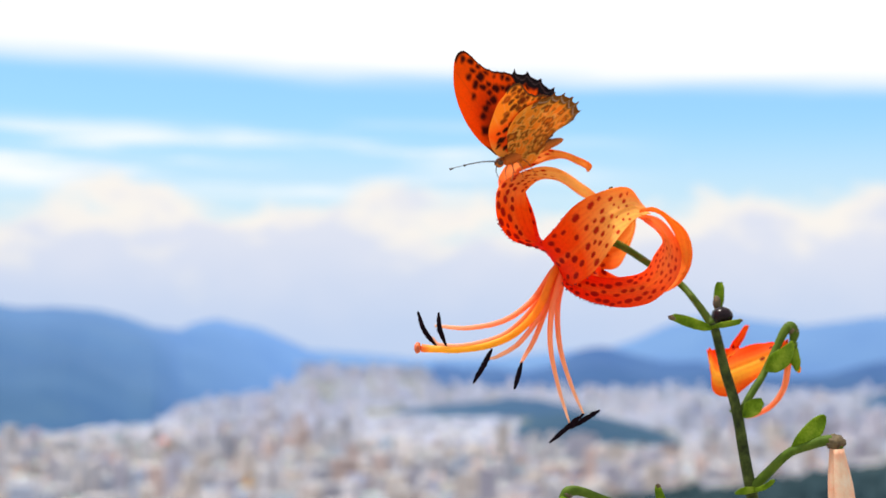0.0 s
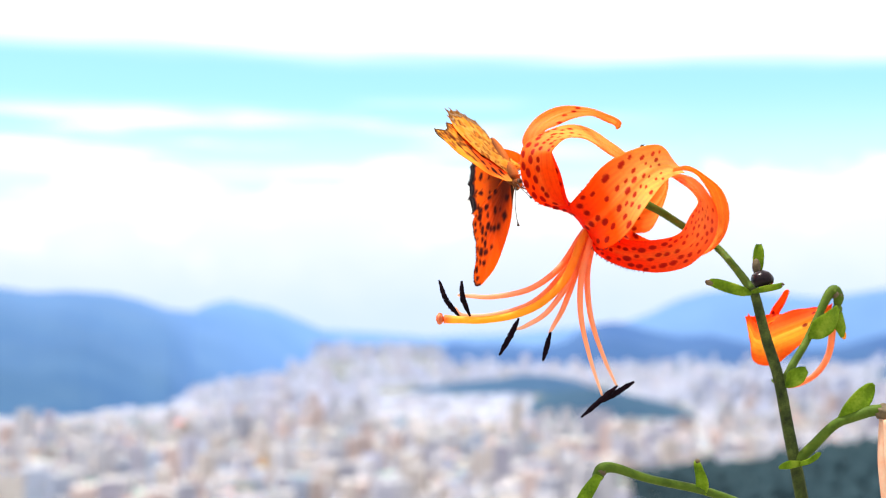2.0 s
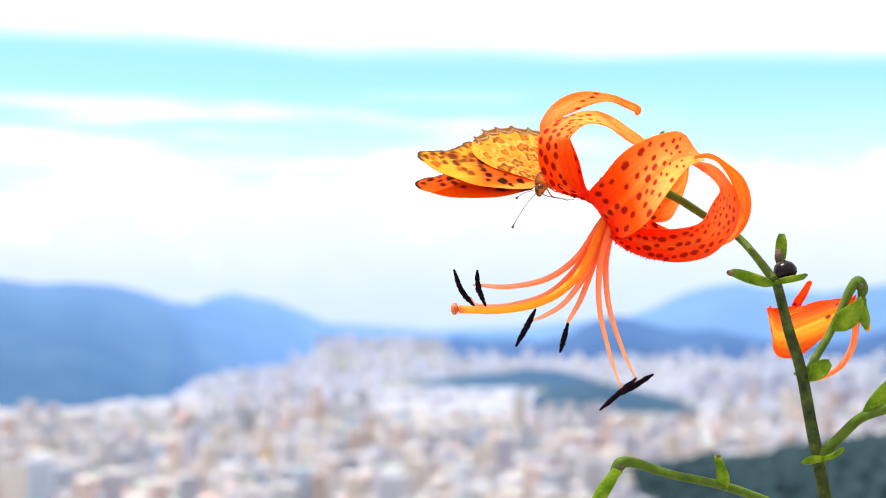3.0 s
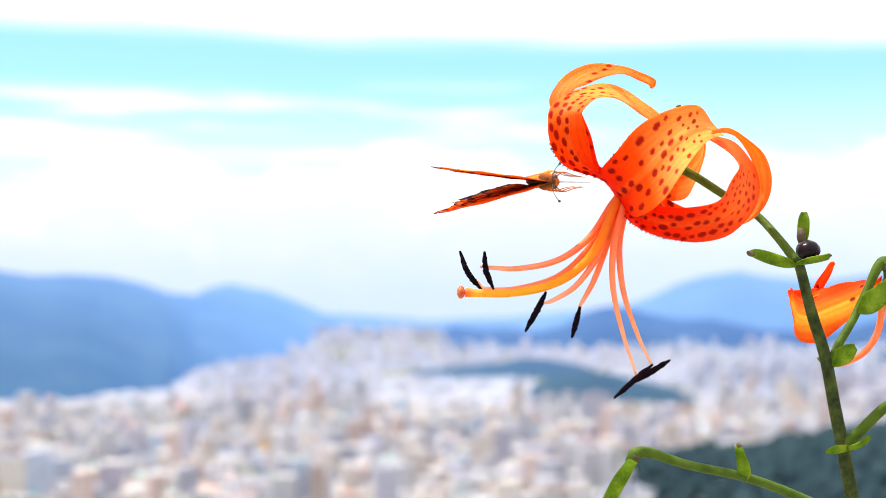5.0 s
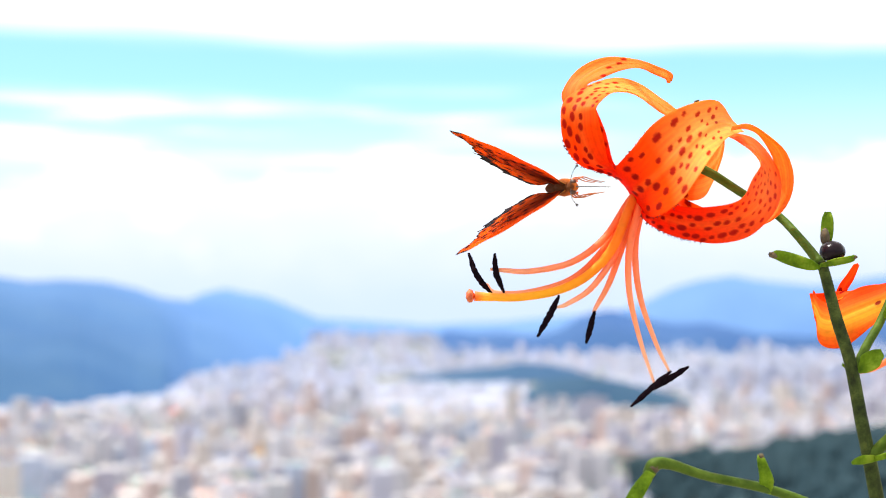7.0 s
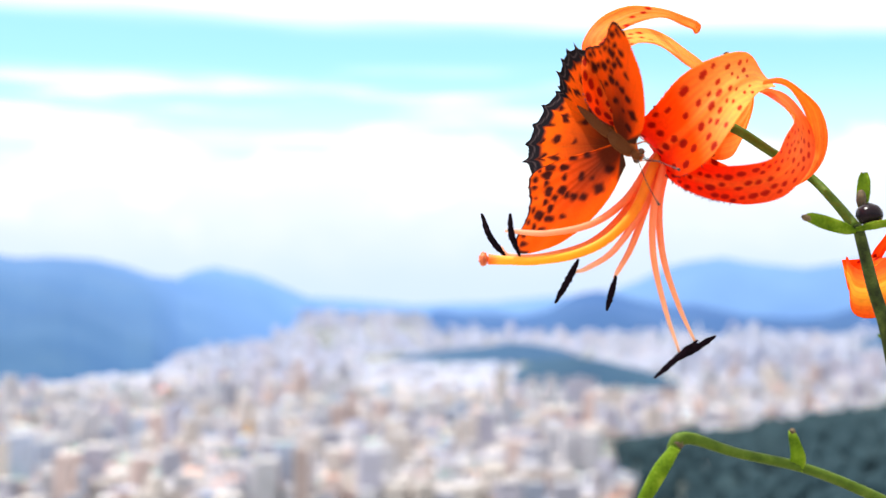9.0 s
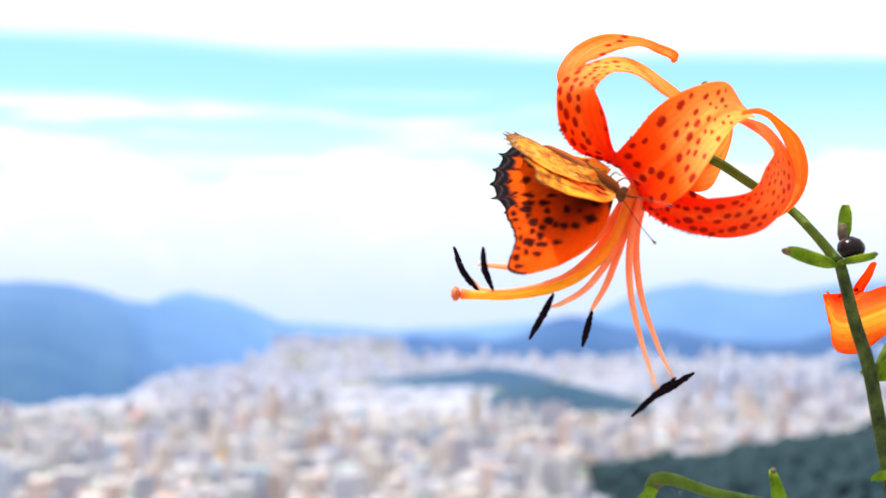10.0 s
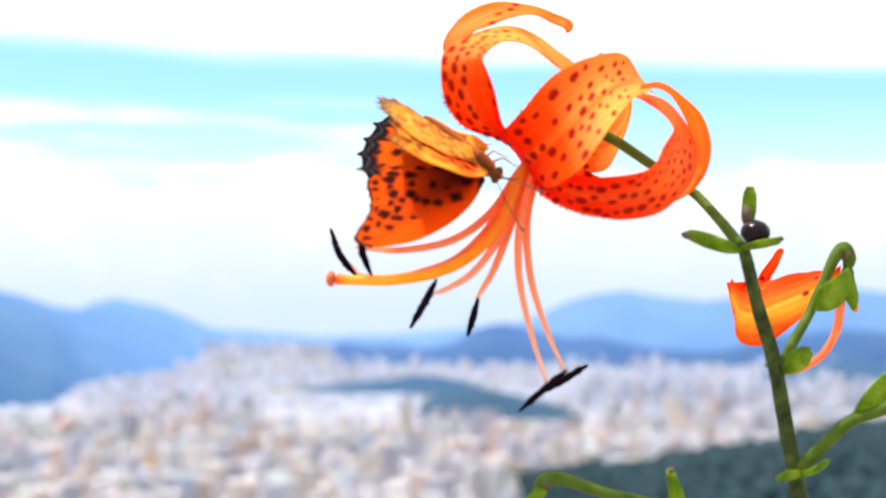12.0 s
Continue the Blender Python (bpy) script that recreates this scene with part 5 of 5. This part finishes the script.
def motions():
    rows = [
        (0.00, pose(-0.0142, -0.0047, 1.1396, 1.1, 23.0, -153.9)),
        (0.20, pose(-0.0149, -0.0041, 1.1413, 4.2, 27.2, -145.3)),
        (0.40, pose(-0.0144, -0.0043, 1.1396, 4.6, 36.3, -145.9)),
        (0.60, pose(-0.0153, -0.0045, 1.1404, 7.1, 37.3, -145.2)),
        (0.80, pose(-0.0166, -0.0059, 1.1411, -10.7, 36.7, -163.4)),
        (1.00, pose(-0.0166, -0.0047, 1.1389, 7.3, 33.0, -149.0)),
        (1.20, pose(-0.0165, -0.0046, 1.1386, 9.0, 35.2, -146.2)),
        (1.40, pose(-0.0168, -0.0045, 1.1379, 9.2, 34.9, -146.6)),
        (1.50, pose(-0.0169, -0.0052, 1.1369, 5.9, 39.4, -151.4)),
        (1.60, pose(-0.0161, -0.0051, 1.1374, 0.9, 32.0, -154.6)),
        (1.70, pose(-0.0162, -0.0050, 1.1365, -1.8, 34.1, -154.0)),
        (1.80, pose(-0.0188, -0.0043, 1.1339, -1.4, 38.9, -144.9)),
        (1.90, pose(-0.0252, -0.0037, 1.1199, 100.0, 46.6, -42.9)),
        (2.00, pose(-0.0238, -0.0025, 1.1202, 84.5, 39.6, -65.9)),
        (2.10, pose(-0.0218, -0.0017, 1.1201, 79.6, 37.3, -96.2)),
        (2.20, pose(-0.0207, -0.0017, 1.1208, 74.3, 30.5, -106.0)),
        (2.30, pose(-0.0202, -0.0014, 1.1206, 74.8, 29.0, -104.0)),
        (2.40, pose(-0.0204, -0.0016, 1.1203, 73.8, 30.6, -105.6)),
        (2.50, pose(-0.0201, -0.0019, 1.1193, 69.6, 29.9, -115.1)),
        (2.60, pose(-0.0207, -0.0015, 1.1187, 74.5, 31.1, -104.7)),
        (2.70, pose(-0.0208, -0.0012, 1.1190, 74.9, 29.6, -103.6)),
        (2.80, pose(-0.0204, -0.0014, 1.1181, 73.9, 29.0, -106.0)),
        (2.90, pose(-0.0196, -0.0016, 1.1145, 74.2, 31.5, -105.9)),
        (3.00, pose(-0.0183, -0.0021, 1.1137, 72.1, 34.3, -110.8)),
        (3.10, pose(-0.0183, -0.0014, 1.1150, 75.7, 29.3, -103.8)),
        (3.20, pose(-0.0167, -0.0009, 1.1139, 76.7, 24.6, -101.2)),
        (4.80, pose(-0.0216, -0.0005, 1.1064, 90.4, -0.9, -74.1)),
        (4.90, pose(-0.0211, -0.0005, 1.1061, 90.4, 3.5, -75.9)),
        (5.00, pose(-0.0208, -0.0005, 1.1060, 90.6, 5.3, -74.1)),
        (5.10, pose(-0.0206, -0.0005, 1.1063, 90.5, 4.8, -75.8)),
        (5.20, pose(-0.0212, -0.0006, 1.1062, 90.4, 3.3, -76.1)),
        (5.30, pose(-0.0224, -0.0009, 1.1056, 90.0, -9.0, -70.7)),
        (5.40, pose(-0.0208, -0.0006, 1.1066, 90.3, 2.3, -76.6)),
        (5.50, pose(-0.0213, -0.0007, 1.1066, 91.0, 5.8, -68.9)),
        (5.60, pose(-0.0201, -0.0005, 1.1063, 90.4, 5.1, -77.1)),
        (5.70, pose(-0.0206, -0.0005, 1.1063, 90.3, 5.9, -77.7)),
        (5.80, pose(-0.0205, -0.0005, 1.1069, 90.2, 4.4, -79.1)),
        (5.90, pose(-0.0203, -0.0006, 1.1068, 90.2, 4.3, -79.4)),
        (6.00, pose(-0.0206, -0.0006, 1.1063, 90.1, 5.4, -79.5)),
        (6.10, pose(-0.0201, -0.0005, 1.1069, 90.3, 4.3, -78.1)),
        (6.20, pose(-0.0193, -0.0005, 1.1063, 90.3, 2.3, -77.9)),
        (6.30, pose(-0.0203, -0.0005, 1.1060, 90.3, 0.9, -77.3)),
        (6.40, pose(-0.0197, -0.0005, 1.1055, 90.3, 1.9, -76.6)),
        (6.50, pose(-0.0201, -0.0005, 1.1044, 90.7, 4.6, -72.9)),
        (6.60, pose(-0.0190, -0.0005, 1.1050, 90.6, 3.6, -73.9)),
        (6.70, pose(-0.0198, -0.0005, 1.1039, 90.5, 1.4, -74.8)),
        (8.30, pose(-0.0106, -0.0020, 1.1042, 85.8, 31.4, -85.7)),
        (8.40, pose(-0.0128, -0.0023, 1.1057, 93.5, 29.1, -65.1)),
        (8.50, pose(-0.0126, -0.0027, 1.1064, 90.3, 34.4, -66.1)),
        (8.60, pose(-0.0124, -0.0029, 1.1052, 89.4, 32.7, -59.2)),
        (8.70, pose(-0.0099, -0.0025, 1.1038, 88.9, 36.7, -70.1)),
        (8.80, pose(-0.0111, -0.0038, 1.1045, 95.6, 36.6, -49.3)),
        (8.90, pose(-0.0099, -0.0046, 1.1054, 98.0, 43.7, -43.2)),
        (9.00, pose(-0.0090, -0.0041, 1.1041, 89.6, 36.2, -44.1)),
        (9.20, pose(-0.0081, -0.0045, 1.1056, 101.6, 30.3, -31.2)),
        (9.30, pose(-0.0085, -0.0044, 1.1031, 101.8, 30.1, -31.1)),
        (9.40, pose(-0.0078, -0.0050, 1.1033, 103.5, 31.9, -28.2)),
        (9.50, pose(-0.0083, -0.0048, 1.1034, 100.1, 32.9, -33.7)),
        (9.70, pose(-0.0081, -0.0051, 1.1021, 101.0, 38.4, -31.1)),
        (9.80, pose(-0.0074, -0.0045, 1.1024, 99.7, 31.3, -33.7)),
        (10.00, pose(-0.0081, -0.0051, 1.1017, 99.7, 30.6, -32.0)),
        (10.40, pose(-0.0075, -0.0047, 1.1014, 99.6, 31.1, -31.8)),
        (10.50, pose(-0.0082, -0.0046, 1.1004, 98.1, 35.1, -35.2)),
        (10.60, pose(-0.0077, -0.0045, 1.1011, 98.2, 34.4, -32.9)),
        (10.70, pose(-0.0064, -0.0046, 1.1009, 98.6, 35.4, -32.4)),
        (10.80, pose(-0.0066, -0.0045, 1.1001, 98.3, 34.5, -34.2)),
        (10.90, pose(-0.0091, -0.0044, 1.1008, 95.1, 36.8, -39.5)),
        (11.00, pose(-0.0104, -0.0046, 1.1022, 95.2, 37.4, -42.1)),
        (11.10, pose(-0.0113, -0.0046, 1.1026, 87.3, 46.9, -50.7)),
        (11.20, pose(-0.0134, -0.0049, 1.1013, 81.0, 44.3, -54.7)),
        (11.30, pose(-0.0120, -0.0045, 1.1018, 85.6, 48.3, -52.6)),
        (11.40, pose(-0.0119, -0.0042, 1.1009, 92.4, 42.2, -39.1)),
        (11.50, pose(-0.0122, -0.0045, 1.1009, 93.3, 37.2, -38.9)),
        (11.60, pose(-0.0101, -0.0050, 1.1012, 100.1, 35.3, -30.5)),
        (12.00, pose(-0.0111, -0.0045, 1.1016, 97.4, 35.4, -38.1)),
    ]
    walk(FLY, rows)
    # seconds, lift of the left and right wings over the back, how far fore and hind wings are drawn back, in degrees
    rows = [
        (0.00, 36, 97, 12, -1), (0.10, 75, 102, 12, 0), (0.20, 78, 99, 13, 1), (0.30, 78, 99, 12, 1), (0.40, 58, 98, 12, 1),
        (0.50, 73, 104, 12, 1), (0.60, 78, 99, 13, 1), (0.70, 76, 101, 11, 0), (0.80, 42, 98, 0, -5), (0.90, 57, 99, 4, -2),
        (1.00, 79, 98, 8, 1), (1.10, 79, 98, 10, 1), (1.20, 72, 105, 11, 1), (1.30, 26, 97, 11, 1), (1.40, 77, 100, 10, 1),
        (1.50, 79, 98, 10, 0), (1.60, 78, 99, 7, 0), (1.70, 66, 100, 5, -3), (1.80, 58, 102, 9, -2), (1.90, 65, -17, 16, 6), (2.00, 66, 0, 12, 16), (2.10, 65, 45, 10, 9),
        (2.20, 67, 65, 11, 9), (2.30, 43, 51, 11, 10), (2.40, 65, 85, 9, 9), (2.50, 80, 93, 9, 9), (2.60, 65, 77, 9, 8),
        (2.70, 49, 60, 11, 9), (2.80, 46, 56, 12, 10), (2.90, 72, 79, 9, 9), (3.00, 83, 81, 9, 9), (3.10, 73, 62, 10, 9),
        (3.20, 63, 46, 11, 9), (3.40, 50, 52, 10, 10), (3.60, 74, 76, 10, 10), (3.80, 52, 55, 10, 10), (4.00, 76, 76, 10, 10),
        (4.20, 54, 52, 10, 10), (4.40, 78, 76, 10, 10), (4.60, 66, 62, 10, 10), (4.80, 62, 53, 6, 7), (4.90, 64, 59, 8, 8),
        (5.00, 84, 76, 7, 8), (5.10, 86, 75, 8, 9), (5.20, 71, 60, 8, 9), (5.30, 57, 40, 3, 6), (5.40, 62, 60, 10, 10),
        (5.50, 79, 73, 5, 7), (5.60, 95, 77, 9, 10), (5.70, 76, 63, 9, 9), (5.80, 55, 51, 10, 10), (5.90, 64, 61, 10, 10),
        (6.00, 79, 67, 10, 10), (6.10, 91, 73, 9, 9), (6.20, 80, 63, 9, 9), (6.30, 56, 52, 9, 9), (6.40, 66, 61, 9, 9),
        (6.50, 88, 73, 6, 8), (6.60, 94, 72, 7, 8), (6.70, 81, 55, 7, 8), (6.90, 54, 50, 9, 9), (7.10, 80, 72, 10, 10),
        (7.30, 56, 52, 12, 12), (7.50, 82, 72, 13, 13), (7.70, 58, 50, 14, 14), (7.90, 84, 66, 15, 15), (8.10, 62, 48, 16, 16),
        (8.30, 86, 55, 16, 11), (8.40, 61, 43, 21, 13), (8.50, 41, 29, 23, 19), (8.60, 63, 35, 22, 14), (8.70, 81, 61, 14, 10),
        (8.80, 95, 63, 18, 10), (8.90, 77, 39, 14, 11), (9.00, 38, 23, 27, 22), (9.20, 71, 47, 19, 17), (9.30, 92, 68, 15, 9),
        (9.40, 92, 68, 18, 11), (9.50, 74, 47, 21, 19), (9.70, 67, 48, 22, 17), (9.80, 91, 68, 15, 10), (10.00, 82, 60, 19, 15),
        (10.40, 96, 77, 15, 9), (10.50, 91, 71, 18, 12), (10.60, 72, 55, 19, 14), (10.70, 71, 54, 21, 14), (10.80, 89, 69, 18, 10),
        (10.90, 97, 79, 16, 9), (11.00, 79, 64, 18, 11), (11.10, 61, 35, 14, 8), (11.20, 30, 26, 23, 17), (11.30, 62, 34, 13, 4),
        (11.40, 70, 62, 18, 11), (11.50, 91, 75, 20, 11), (11.60, 93, 74, 17, 10), (12.00, 79, 61, 20, 13),
    ]
    for name, sign, lift, back, less in (("FL", 1, 1, 3, 0), ("FR", -1, 2, 3, 0), ("HL", 1, 1, 4, 0.7), ("HR", -1, 2, 4, 0.7)):
        walk(WINGS[name], [(r[0], pose(0, 0, 0.0002, sign * (r[lift] - less)) @ pose(0, 0, 0, 0, 0, sign * r[back])) for r in rows])


motions()
